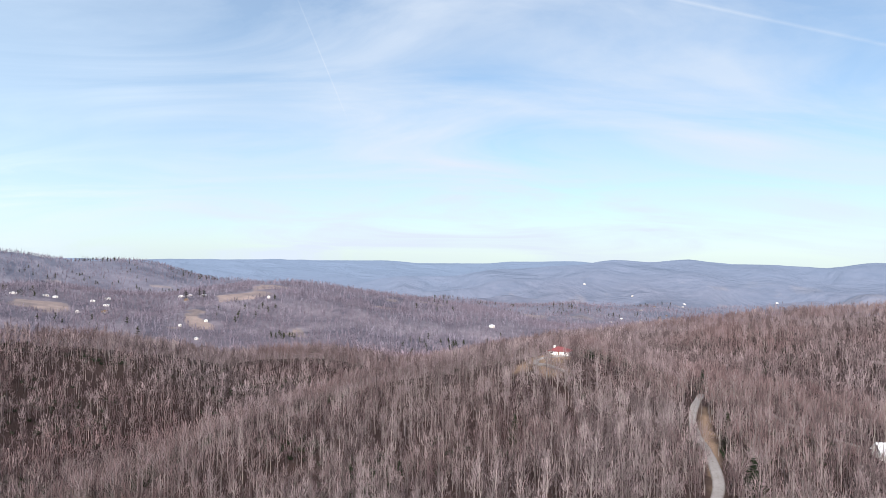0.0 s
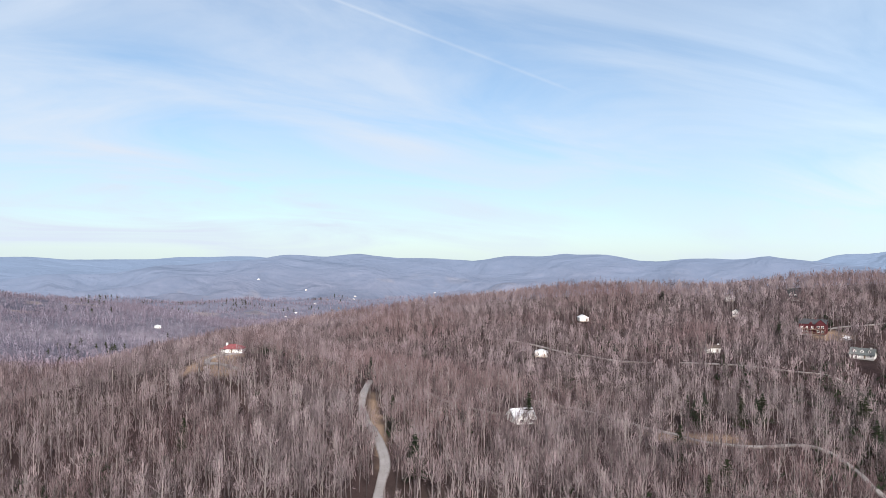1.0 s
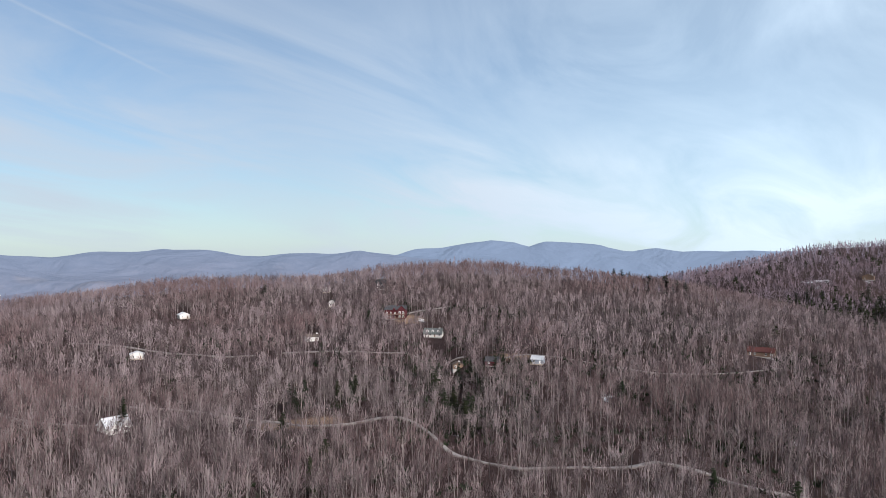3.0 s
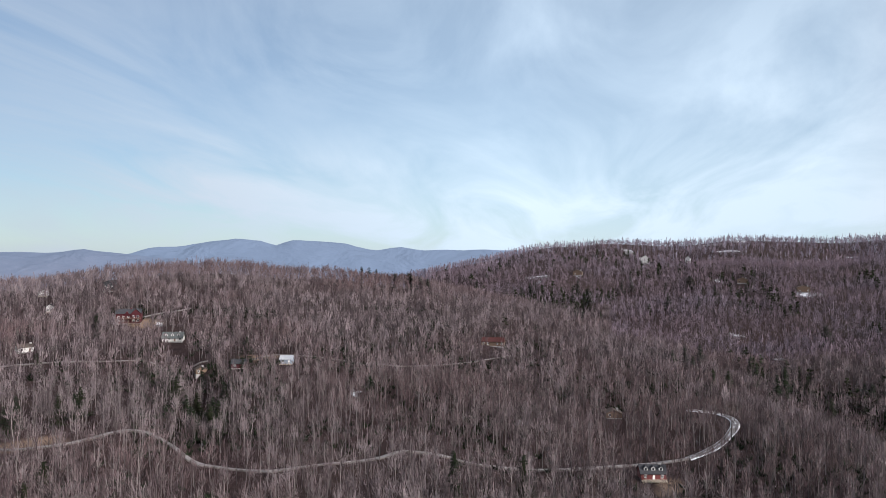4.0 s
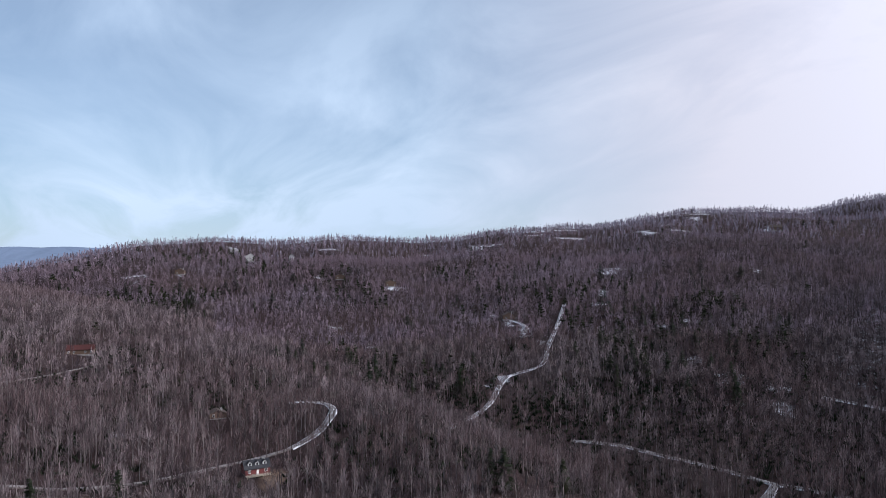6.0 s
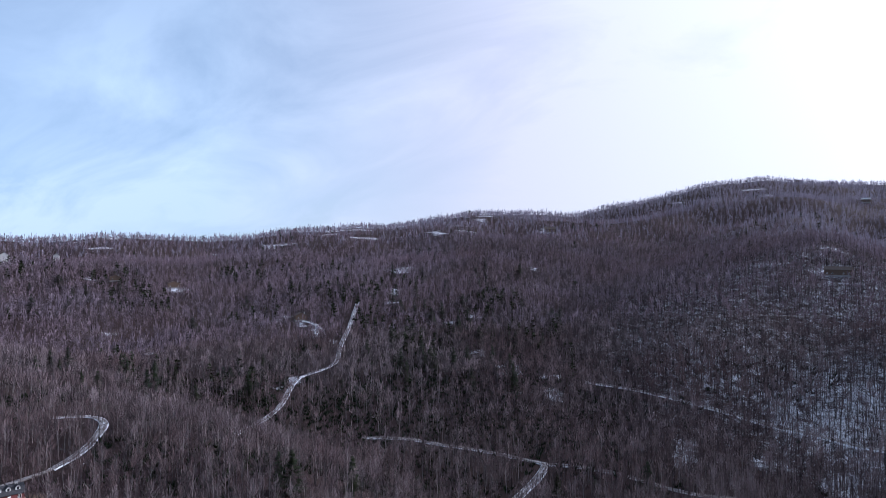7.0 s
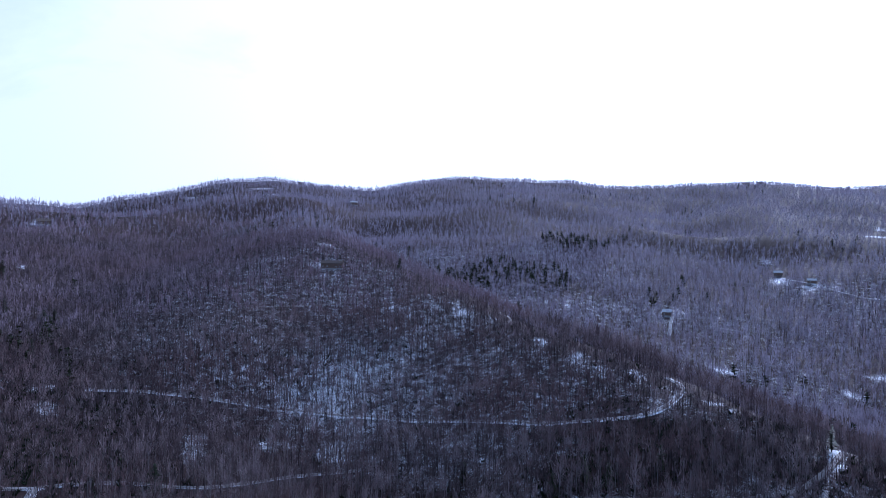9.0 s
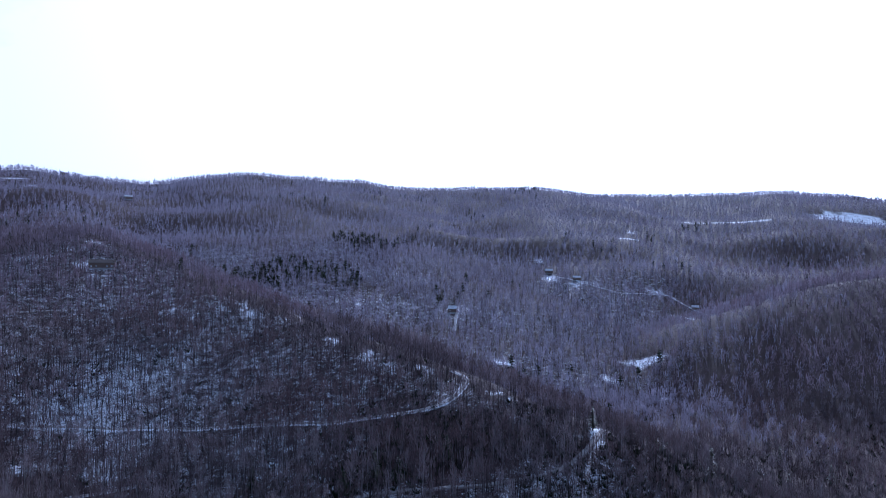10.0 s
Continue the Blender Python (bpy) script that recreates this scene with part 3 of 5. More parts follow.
SNOW_CLEARINGS = [
    (192.9, 1085, 16, 24), (197.0, 1500, 22, 30), (177.9, 1240, 14, 12), (123.5, 1007, 30, 14), (130.3, 1580, 26, 24),
    (127.4, 1400, 30, 16), (125.5, 1430, 26, 12), (161.5, 645, 12, 16), (167.2, 628, 14, 14), (156.2, 808, 20, 14), (114.2, 1300, 18, 10), (86.2, 1053, 16, 12),
    (187.9, 2190, 50, 40), (184.0, 870, 8, 26), (117.0, 690, 7, 18), (94.6, 1175, 8, 22), (202.2, 1000, 14, 14), (106, 945, 22, 10), (133.2, 1560, 24, 12),
    (174, 551, 9, 14), (176.8, 514, 8, 14), (178.6, 491, 7, 14), (181.2, 486, 10, 12), (169.7, 611, 7, 16), (152.3, 821, 14, 10), (155.4, 842, 16, 8), (157.8, 420, 14, 12), (153.1, 430, 16, 8), (187.6, 461, 5, 10), (175.6, 859, 6, 16), (146.9, 428, 8, 22), (132.8, 547, 6, 20), (117, 681, 10, 10), (105.6, 941, 10, 10), (127.4, 470, 8, 14), (136.6, 493, 6, 14),
    (86.5, 1022, 12, 10), (99.4, 1396, 30, 12), (112.4, 1315, 26, 12), (71.4, 392, 4, 10), (85.1, 364, 4, 8), (106.1, 935, 14, 12), (98.4, 629, 6, 8), (89.1, 1041, 10, 10), (118.6, 1293, 24, 10), (128.8, 1527, 28, 14), (126, 1325, 24, 10), (135.3, 1343, 18, 10), (120.1, 1317, 20, 10),
]
OPEN_SNOW = [(56.3, 568, 3.5, 12), (190.9, 1112, 12, 26), (199.1, 1069, 20, 10), (198.0, 750, 26, 10), (212.0, 1780, 92, 44), (174, 551, 5, 10), (176.8, 514, 5, 10), (178.6, 491, 4, 10), (181.2, 486, 6, 8), (167.3, 625, 7, 10), (161.4, 647, 7, 9), (59.2, 336, 1.6, 11), (115.3, 548, 5, 12), (195.4, 408, 5, 24)]
# Snow that lies open on terraces, ledges and cut banks of the high slopes.
OPEN_SNOW += [
    (129.9, 1475, 34, 16), (130.3, 1530, 15, 14), (126.5, 1290, 16, 14), (128.6, 1326, 22, 12), (127.0, 1477, 8, 14), (135.3, 1320, 9, 14), (119.4, 1437, 62, 12), (120.3, 1326, 27, 14), (117.6, 1397, 23, 12), (113.6, 1309, 32, 13), (112.7, 1285, 21, 12), (123.4, 972, 20, 12),
    (123.1, 827, 4, 22), (122.7, 778, 9, 10), (108.5, 1307, 11, 12), (134.3, 973, 8, 12), (129.8, 716, 11, 7), (115.8, 720, 7, 8), (114.2, 758, 14, 6), (100.6, 1305, 22, 12), (101.3, 1413, 18, 14), (94.4, 1225, 7, 18), (93.0, 1289, 8, 14), (101.2, 760, 18, 6),
    (100.2, 1030, 8, 10), (89.2, 1040, 16, 8), (151.9, 821, 16, 8), (155.7, 788, 18, 8), (156.0, 870, 10, 8), (157.3, 1477, 9, 12), (150.7, 1692, 38, 12), (151.5, 1606, 30, 12), (145.4, 1646, 24, 12), (162.3, 1332, 20, 10), (193.9, 1088, 15, 12), (201.4, 967, 18, 8),
    (196.8, 1415, 22, 16), (202.2, 1692, 60, 14), (205.7, 1690, 52, 12), (198.8, 742, 18, 14), (195.9, 704, 11, 10), (187.4, 704, 10, 8), (190.2, 1244, 7, 16),
]
SNOW_CLEARINGS += [
    (127.8, 689, 5, 6), (130.3, 591, 12, 8), (133.0, 541, 9, 10), (132.6, 560, 14, 8), (136.0, 536, 12, 10), (132.3, 497, 12, 4), (135.7, 459, 5, 9), (132.4, 427, 4, 7), (128.3, 574, 9, 6), (126.8, 471, 3, 8), (116.7, 677, 4, 10), (117.9, 647, 6, 6),
    (114.1, 532, 7, 6), (104.5, 685, 14, 6), (160.9, 673, 14, 9), (150.6, 546, 8, 12), (152.3, 519, 7, 10), (146.9, 417, 7, 10), (146.9, 441, 10, 8), (157.2, 422, 5, 10), (158.0, 405, 8, 7), (165.7, 633, 12, 8), (199.7, 658, 10, 5), (187.4, 448, 7, 7),
    (188.8, 442, 5, 6), (195.9, 431, 7, 9), (190.9, 345, 5, 6), (206.6, 468, 3, 12), (166.8, 641, 9, 8), (176.8, 501, 11, 6), (161.8, 640, 14, 7), (169.9, 607, 7, 6),
]
# Coves made darker: evergreen laurel thickened, hardwoods and snow thinned.
COVES = [(111.5, 470, 36, 56), (106.5, 530, 26, 50), (122.5, 465, 58, 70), (130.0, 455, 46, 52), (118.0, 410, 36, 46), (136.5, 420, 44, 34), (125.5, 590, 34, 40), (184.0, 388, 42, 34), (178.5, 362, 26, 18), (191.5, 390, 24, 22), (165.5, 340, 20, 16)]
BARE_YARDS = [(8.4, 418, 13, 14), (55.4, 576, 14, 12), (64.3, 462, 15, 6), (96.9, 310, 5, 12), (20.9, 318, 2.6, 60, 18), (9.0, 398, 9, 8), (6.4, 408, 9, 7), (46.5, 353, 26, 5, 46)]
# Houses: look, turn, distance, heading of the front (clockwise from facing the valley's middle), width, depth, wall height, roof height.
HOUSES = [
    ("red_hip", 9.55, 428, 14, 12, 8.5, 2.3, 2.3), ("grey_metal", 32.7, 352, -28, 11.5, 8, 3.2, 3.4), ("white_gable", 34.3, 527, 0, 9, 7, 3, 1.6), ("white_gable", 37.6, 645, -18, 8.5, 7, 3, 2),
    ("white_tall", 49.0, 648, 4, 5.5, 6, 4, 2), ("tan_low", 47.4, 516, -14, 9, 7, 3, 1.8), ("dark_red", 54.2, 582, 8, 17.5, 10, 7.2, 3), ("black_box", 52.9, 717, 12, 10, 9, 8, 2),
    ("white_gable", 48.6, 723, 6, 7, 7, 3, 2), ("dormer_green", 57.3, 520, 10, 13.5, 9, 2.3, 3.6), ("blue_grey", 65.9, 447, 14, 7.5, 6, 2.8, 1.8), ("barn_red", 62.2, 440, 10, 8.5, 6, 2.9, 2.2),
    ("brown_cabin", 59.3, 447, -8, 6.5, 6, 2.4, 1.6), ("brick_dormer", 95.5, 318, -16, 11, 7, 2.9, 2.7), ("red_low", 82.7, 527, 8, 17, 8, 3.2, 2.6), ("white_tall", 94.6, 1192, 0, 14, 9, 8, 5),
    ("white_gable", 93.4, 1262, 12, 13, 9, 4.5, 2.5), ("brown_cabin", 101.7, 1019, 0, 13, 9, 4.5, 2.5), ("brown_cabin", 105.8, 960, -10, 14, 9, 5, 2.5), ("white_tall", 97.8, 1215, 6, 8, 8, 7, 4),
    ("brown_cabin", 89.4, 1059, 10, 13, 9, 4.5, 3), ("brown_cabin", 156.6, 786, 6, 24, 11, 5, 3), ("snowy", 190.8, 1145, 0, 16, 10, 6, 3.5), ("snowy", 193.0, 1101, -10, 15, 10, 5, 3),
    ("snowy", 202.0, 1008, 0, 12, 9, 4, 3), ("snowy", 183.2, 856, 10, 10, 8, 4, 3), ("snowy", 157.9, 1538, 0, 16, 10, 5, 3), ("brown_cabin", 135.5, 1322, 0, 20, 10, 5, 4),
    ("brown_cabin", 115.55, 740, -12, 12, 9, 4, 3), ("brown_cabin", 92.4, 398, -10, 9, 7, 2.4, 1.7), 
    ("white_gable", 334.46, 1556, 10, 15, 8, 3, 1.6), ("white_gable", 333.5, 1512, 0, 10, 7, 3, 1.6), ("white_gable", 334.4, 1476, 8, 12, 7, 2.8, 1.4), ("white_gable", 331.1, 1528, 0, 11, 7, 3, 1.6), ("white_gable", 330.5, 1534, -8, 11, 7, 3, 1.6), ("white_gable", 328.5, 1530, 0, 14, 8, 3, 1.8), ("white_tall", 332.5, 1409, 0, 8, 7, 4.5, 2.6),
    ("white_gable", 339.6, 1570, 10, 14, 8, 3, 1.6), ("white_gable", 340.2, 1566, 14, 11, 7, 2.8, 1.5), ("white_gable", 341.2, 1548, 12, 15, 8, 2.8, 1.4), ("brown_cabin", 339.95, 1518, 4, 10, 8, 4, 2.4), ("white_tall", 346.1, 1458, 0, 6.5, 6, 5, 2.6), ("white_gable", 341.4, 1322, 0, 7, 6, 2.8, 1.6), ("white_gable", 339.5, 1291, 8, 6, 6, 2.8, 1.6), ("white_gable", 340.7, 1215, 0, 7, 6, 3, 1.8), ("brown_cabin", 334.3, 1423, 0, 13, 8, 3.4, 2),
    ("white_gable", 14.4, 2248, 0, 12, 8, 3.4, 2), ("white_gable", 15.2, 2953, 0, 12, 9, 4, 2), ("white_gable", 11.5, 3118, 0, 16, 10, 4, 2), ("white_gable", 19.1, 2866, 0, 15, 10, 4, 2), ("white_gable", 23.4, 2590, 0, 30, 12, 4, 2), ("white_gable", 15.9, 2520, 10, 12, 9, 3.5, 2),
    ("white_gable", 4.1, 1378, 0, 11, 8, 3, 2), ("snowy", 188.4, 2205, 0, 24, 12, 7, 3), ("brown_cabin", 189.4, 2200, 0, 20, 12, 7, 3), ("brown_cabin", 153.6, 1850, 0, 14, 9, 5, 3),
    ("white_gable", 24.0, 2612, 0, 20, 10, 4, 2), ("white_gable", 24.7, 2620, 8, 18, 10, 4, 2), ("white_gable", 15.3, 2660, 0, 10, 8, 4, 2), ("brown_cabin", 16.9, 2678, 10, 10, 8, 4, 2), ("white_gable", 19.0, 2738, 0, 10, 8, 4, 2), ("white_gable", 13.6, 2040, -8, 10, 8, 3, 2), ("white_gable", 10.6, 1760, 0, 9, 7, 3, 2), ("brown_cabin", 6.1, 1830, 0, 10, 8, 3, 2), ("brown_cabin", 20.9, 2480, 0, 10, 8, 3, 2), ("white_gable", 22.3, 2920, 0, 12, 8, 4, 2), ("white_gable", 27.2, 2990, 0, 12, 8, 4, 2), ("brown_cabin", 17.8, 2390, 12, 9, 8, 3, 2), ("white_gable", 25.6, 2760, 0, 12, 8, 4, 2),
]
GLADES = [(turn, dist - (0.6 * (11 + min(dist, 1000) * 0.028) if dist < 1200 else 8), wide * 0.5 + 2.5, 11 + min(dist, 1000) * 0.028 if dist < 1200 else 9) for look_, turn, dist, front, wide, deep, high, top in HOUSES] + [(54.6, 548, 12, 34), (32.6, 336, 9, 20)]


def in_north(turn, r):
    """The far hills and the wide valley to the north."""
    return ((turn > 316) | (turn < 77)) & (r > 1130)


def far_cells():
    """Which cells of the ground sheet belong to the hazy distance: all past its last wooded ring, and the wide valley to the north."""
    r, turn = RINGS[:-1, None], np.degrees(TURNS)[None, :]
    valley = in_north(turn, r)
    return valley | (r > RINGS[NEAR_RINGS] - 1)


def sheet(name, cells, material, extra):
    """The cells of the ground sheet for which cells is true, as one mesh."""
    sides = len(TURNS)
    co = np.stack([gx, gy, GRID], -1).reshape(-1, 3)
    i, j = np.nonzero(cells)
    k = (j + 1) % sides
    quads = np.stack([i * sides + j, i * sides + k, (i + 1) * sides + k, (i + 1) * sides + j], -1)
    used, quads = np.unique(quads, return_inverse=True)
    co = co[used]
    me = bpy.data.meshes.new(name)
    fill(me, co, quads.reshape(-1, 4)[:, ::-1], [material], None)
    me.shade_smooth()
    for key, values in extra(co[:, 0], co[:, 1]).items():
        me.attributes.new(key, "FLOAT", "POINT").data.foreach_set("value", np.ascontiguousarray(values, np.float32))
    return new(name, me)


def fill(me, co, faces, materials, slots):
    """Puts points and faces of one size into a mesh."""
    faces = np.ascontiguousarray(faces, np.int32)
    count, size = faces.shape
    me.vertices.add(len(co))
    me.vertices.foreach_set("co", np.ascontiguousarray(co, np.float32).ravel())
    me.loops.add(count * size)
    me.loops.foreach_set("vertex_index", faces.ravel())
    me.polygons.add(count)
    me.polygons.foreach_set("loop_start", np.arange(0, count * size, size, dtype=np.int32))
    for m in materials:
        me.materials.append(m)
    if slots is not None:
        me.polygons.foreach_set("material_index", np.ascontiguousarray(slots, np.int32))
    me.update(calc_edges=True)


def ground_marks(x, y):
    field, snow, bare = np.zeros(len(x)), snow_share(x, y), np.zeros(len(x))
    for spot in FIELDS:
        field = np.maximum(field, blot(x, y, *spot))
    for spot in SNOW_CLEARINGS:
        snow = np.maximum(snow, 0.54 * blot(x, y, *spot))
    for spot in OPEN_SNOW:
        snow = np.maximum(snow, 0.72 * blot(x, y, *spot))
    for spot in COVES:
        snow = snow - 0.3 * blot(x, y, *spot)
    for spot in BARE_YARDS:
        bare = np.maximum(bare, blot(x, y, *spot))
    return {"field": field, "snow": snow, "bare": bare}


def far_marks(x, y):
    r, turn = np.hypot(x, y), np.degrees(np.arctan2(x, y)) % 360
    field = 0.55 * smooth(turn, 5, 9) * (turn < 80) * (1 - smooth(r, 3300, 3700)) * smooth(r, 1150, 1300)
    for spot in FIELDS:
        field = np.maximum(field, blot(x, y, *spot))
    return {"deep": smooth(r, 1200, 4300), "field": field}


FAR_CELLS = far_cells()
tagged(sheet("ground", ~FAR_CELLS, GROUND, ground_marks), "brown leaf-littered forest floor with old snow patches", "ground", kind="structure")
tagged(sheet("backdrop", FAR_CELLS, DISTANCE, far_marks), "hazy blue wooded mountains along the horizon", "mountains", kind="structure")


# ---- woods ----
def slivers(rng, roots, ways, lengths, widths):
    """Thin triangles, one a twig: two corners at its root, one at its tip."""
    ways = ways / np.linalg.norm(ways, axis=1, keepdims=True)
    flat = np.cross(ways, rng.normal(size=ways.shape))
    flat /= np.linalg.norm(flat, axis=1, keepdims=True)
    half = flat * widths[:, None] / 2
    return np.stack([roots - half, roots + half, roots + ways * lengths[:, None]], 1)


def tapered(points, radii, sides=3):
    """Triangles of a tapered stem along points; a last radius of 0 closes it to a tip."""
    tris, rings = [], []
    for p, r in zip(points, radii):
        a = np.arange(sides) / sides * 2 * np.pi
        rings.append(np.stack([p[0] + r * np.cos(a), p[1] + r * np.sin(a), np.full(sides, p[2])], -1))
    for lo, hi, r in zip(rings, rings[1:], radii[1:]):
        for k in range(sides):
            q = (k + 1) % sides
            tris.append([lo[k], lo[q], hi[k]])
            if r > 0:
                tris.append([lo[q], hi[q], hi[k]])
    return np.array(tris)


def bare_tree(seed, detail):
    """A leafless broadleaf tree 18 m high: triangles of its stem and of its crown of limbs and twigs."""
    rng = np.random.RandomState(seed)
    lean = rng.normal(0, 0.5, 2)
    bend = rng.normal(0, 0.35, 2)
    def axis(h):
        s = h / 18
        return np.array([lean[0] * s + bend[0] * math.sin(3 * s), lean[1] * s + bend[1] * math.sin(3 * s), h])
    limbs, boughs, twigs, wide = {3: (7, 12, 66, 0.15), 2: (3, 0, 38, 0.31), 1: (0, 0, 24, 0.6), 0: (0, 0, 14, 1.5)}[detail]
    if detail == 3:
        stem = tapered([axis(-0.6), axis(8), axis(17.5)], [0.22, 0.15, 0.0])
    elif detail == 2:
        stem = tapered([axis(-0.6), axis(16)], [0.21, 0.0])
    else:
        stem = slivers(rng, np.array([[0, 0, -0.5]]), np.array([[lean[0] / 18, lean[1] / 18, 1.0]]), np.array([13.0]), np.array([0.5]))
    first = rng.uniform(5.5, 8.5) if detail > 1 else rng.uniform(2.5, 5.0) if detail else rng.uniform(0.5, 2.0)
    spread = rng.uniform(0.75, 1.25)
    if limbs:
        heights = np.linspace(first, 13.5, limbs) + rng.uniform(-0.6, 0.6, limbs)
        turn = np.arange(limbs) * 2.4 + rng.uniform(0, 6) + rng.uniform(-0.4, 0.4, limbs)
        out = rng.uniform(0.35, 0.85, limbs) * spread
        size = (6.0 - 0.3 * (heights - first)) * rng.uniform(0.75, 1.1, limbs)
        roots = np.array([axis(h) for h in heights])
        ways = np.stack([np.cos(turn) * out, np.sin(turn) * out, np.ones(limbs)], -1)
        limb = slivers(rng, roots, ways, size, np.full(limbs, 0.2))
        stem = np.concatenate([stem, limb])
    if boughs:
        pick, s = rng.randint(0, limbs, boughs), rng.uniform(0.2, 0.7, boughs)[:, None]
        start = roots[pick] * (1 - s) + limb[pick, 2] * s
        lean_out = ways[pick] + np.concatenate([rng.normal(0, 0.35, (boughs, 2)), np.zeros((boughs, 1))], 1)
        stem = np.concatenate([stem, slivers(rng, start, lean_out, rng.uniform(2.0, 3.6, boughs), np.full(boughs, 0.12))])
    # the fine outer twigs fan out to a rounded, uneven dome
    ball = rng.normal(size=(twigs, 3))
    ball[:, 2] = np.abs(ball[:, 2]) - 0.45
    ball /= np.linalg.norm(ball, axis=1)[:, None]
    lobes = 1 + 0.16 * np.sin(3 * np.arctan2(ball[:, 1], ball[:, 0]) + rng.uniform(0, 6))
    rim = ball * (lobes * rng.uniform(0.72, 1.08, twigs))[:, None] * (3.2 * spread, 3.2 * spread, 17.3 - first - 3.4)
    inner = rim * rng.uniform(0.35, 0.72, twigs)[:, None] * (1, 1, 0.9) - np.array([0, 0, 0.8])
    heart = axis(first + 3.4)
    way_out = (rim - inner) * (0.8, 0.8, 1) + rng.normal(0, 0.5, (twigs, 3)) + np.array([0, 0, 0.9 if detail > 1 else 0.0])
    size = np.linalg.norm(way_out, axis=1)
    fans = slivers(rng, heart + inner, way_out, size, rng.uniform(0.6, 1.3, twigs) * wide)
    turned = rng.uniform(size=twigs) < 0.6  # sprays that widen toward their ends
    fans[turned] = 2 * (heart + (inner + way_out / 2)[turned])[:, None, :] - fans[turned]
    return stem, fans


def scatter(spacing, seed, lo, hi, extent, keep):
    """Places on a jittered grid between two distances that keep() lets stand."""
    rng = np.random.RandomState(seed)
    n = int(extent / spacing)
    i, j = np.meshgrid(np.arange(-n, n + 1), np.arange(-n, n + 1))
    x = (i.ravel() + rng.uniform(-0.46, 0.46, i.size)) * spacing
    y = (j.ravel() + rng.uniform(-0.46, 0.46, i.size)) * spacing
    r = np.hypot(x, y)
    ok = (r >= lo) & (r < hi)
    x, y = x[ok], y[ok]
    ok = keep(x, y, rng)
    return x[ok], y[ok]


def woods(name, groups, label, materials):
    """One mesh of many trees. groups: places with the shapes that stand there."""
    corners, slots, tones = [], [], []
    rng = np.random.RandomState(77)
    for (x, y), shapes in groups:
        z = ground_z(x, y)
        kind, turn = rng.randint(0, len(shapes), len(x)), rng.uniform(0, 2 * np.pi, len(x))
        tall = tree_size(x, y) * rng.uniform(0.78, 1.15, len(x))
        girth = tall * rng.uniform(0.85, 1.15, len(x))
        tone = rng.uniform(size=len(x))
        for k, (stem, crown) in enumerate(shapes):
            mine = kind == k
            both = np.concatenate([stem, crown]).reshape(-1, 3)
            c, s = np.cos(turn[mine])[:, None] * girth[mine][:, None], np.sin(turn[mine])[:, None] * girth[mine][:, None]
            px = x[mine][:, None] + both[:, 0] * c - both[:, 1] * s
            py = y[mine][:, None] + both[:, 0] * s + both[:, 1] * c
            pz = z[mine][:, None] + both[:, 2] * tall[mine][:, None]
            corners.append(np.stack([px, py, pz], -1).reshape(-1, 3))
            slots.append(np.tile(np.repeat([0, 1], [len(stem), len(crown)]), mine.sum()))
            tones.append(np.repeat(tone[mine], len(stem) + len(crown)))
    co = np.concatenate(corners).astype(np.float32)
    me = bpy.data.meshes.new(name)
    fill(me, co, np.arange(len(co)).reshape(-1, 3), materials, np.concatenate(slots))
    me.attributes.new("tone", "FLOAT", "FACE").data.foreach_set("value", np.concatenate(tones).astype(np.float32))
    return tagged(new(name, me), label, "trees", kind="stuff")


def tree_size(x, y):
    north = in_north(np.degrees(np.arctan2(x, y)) % 360, np.hypot(x, y))
    return (0.92 + 0.14 * lattice(x, y, 60, 21)) * np.where(north, 0.8, np.where(np.hypot(x, y) > 1180, 0.82, 1.0))


def open_ground(x, y):
    """How bare of trees a place is, from 0 to 1."""
    gap = np.zeros(len(x))
    for spots, share in ((FIELDS, 1.0), (SNOW_CLEARINGS, 0.3), (OPEN_SNOW, 0.65), (BARE_YARDS, 0.8), (GLADES, 0.85)):
        for spot in spots:
            gap = np.maximum(gap, share * blot(x, y, *spot))
    for pts, half, verge in ROAD_LINES:
        gap = np.maximum(gap, line_gap(x, y, pts[::3] + pts[-1:]) < half + verge)
    return gap


def in_view(x, y):
    turn = np.degrees(np.arctan2(x, y)) % 360
    return (turn < 221) | (turn > 322)


# how far up the land before each place hides it from over the valley
_rise = np.degrees(np.arctan2(GRID + 1 - EYE, RINGS[:, None]))
SCREEN = np.concatenate([np.full((3, len(TURNS)), -90.0), np.maximum.accumulate(_rise, axis=0)[:-3]])


def in_lee(x, y):
    """Whether the land before a place hides even its treetops from over the valley's middle."""
    r = np.hypot(x, y)
    i = np.clip(np.searchsorted(RINGS, r, "right") - 1, 0, len(RINGS) - 1)
    j = np.round((np.arctan2(x, y) % (2 * np.pi)) / (2 * np.pi) * len(TURNS)).astype(int) % len(TURNS)
    return np.degrees(np.arctan2(ground_z(x, y) + 18 - EYE, r)) < SCREEN[i, j]


def stand(x, y, rng):
    thin = np.where(in_lee(x, y), 0.04, 1.0) * np.where(in_view(x, y), 1.0, 0.06) * (0.6 + 0.42 * smooth(lattice(x, y, 22, 17), -0.5, 0.1))
    for spot in COVES:
        thin = thin * (1 - 0.3 * blot(x, y, *spot))
    ok, limit = rng.uniform(size=len(x)) < thin, rng.uniform(0.35, 0.65, len(x))
    ok[ok] = open_ground(x[ok], y[ok]) < limit[ok]
    return ok


def far_stand(x, y, rng):
    turn, r = np.degrees(np.arctan2(x, y)) % 360, np.hypot(x, y)
    share = np.where((turn > 76) & (turn < 218), np.where(r < 2350, 1.0, 0.25), 0.25)
    return stand(x, y, rng) & ~in_north(turn, r) & (rng.uniform(size=len(x)) < share)


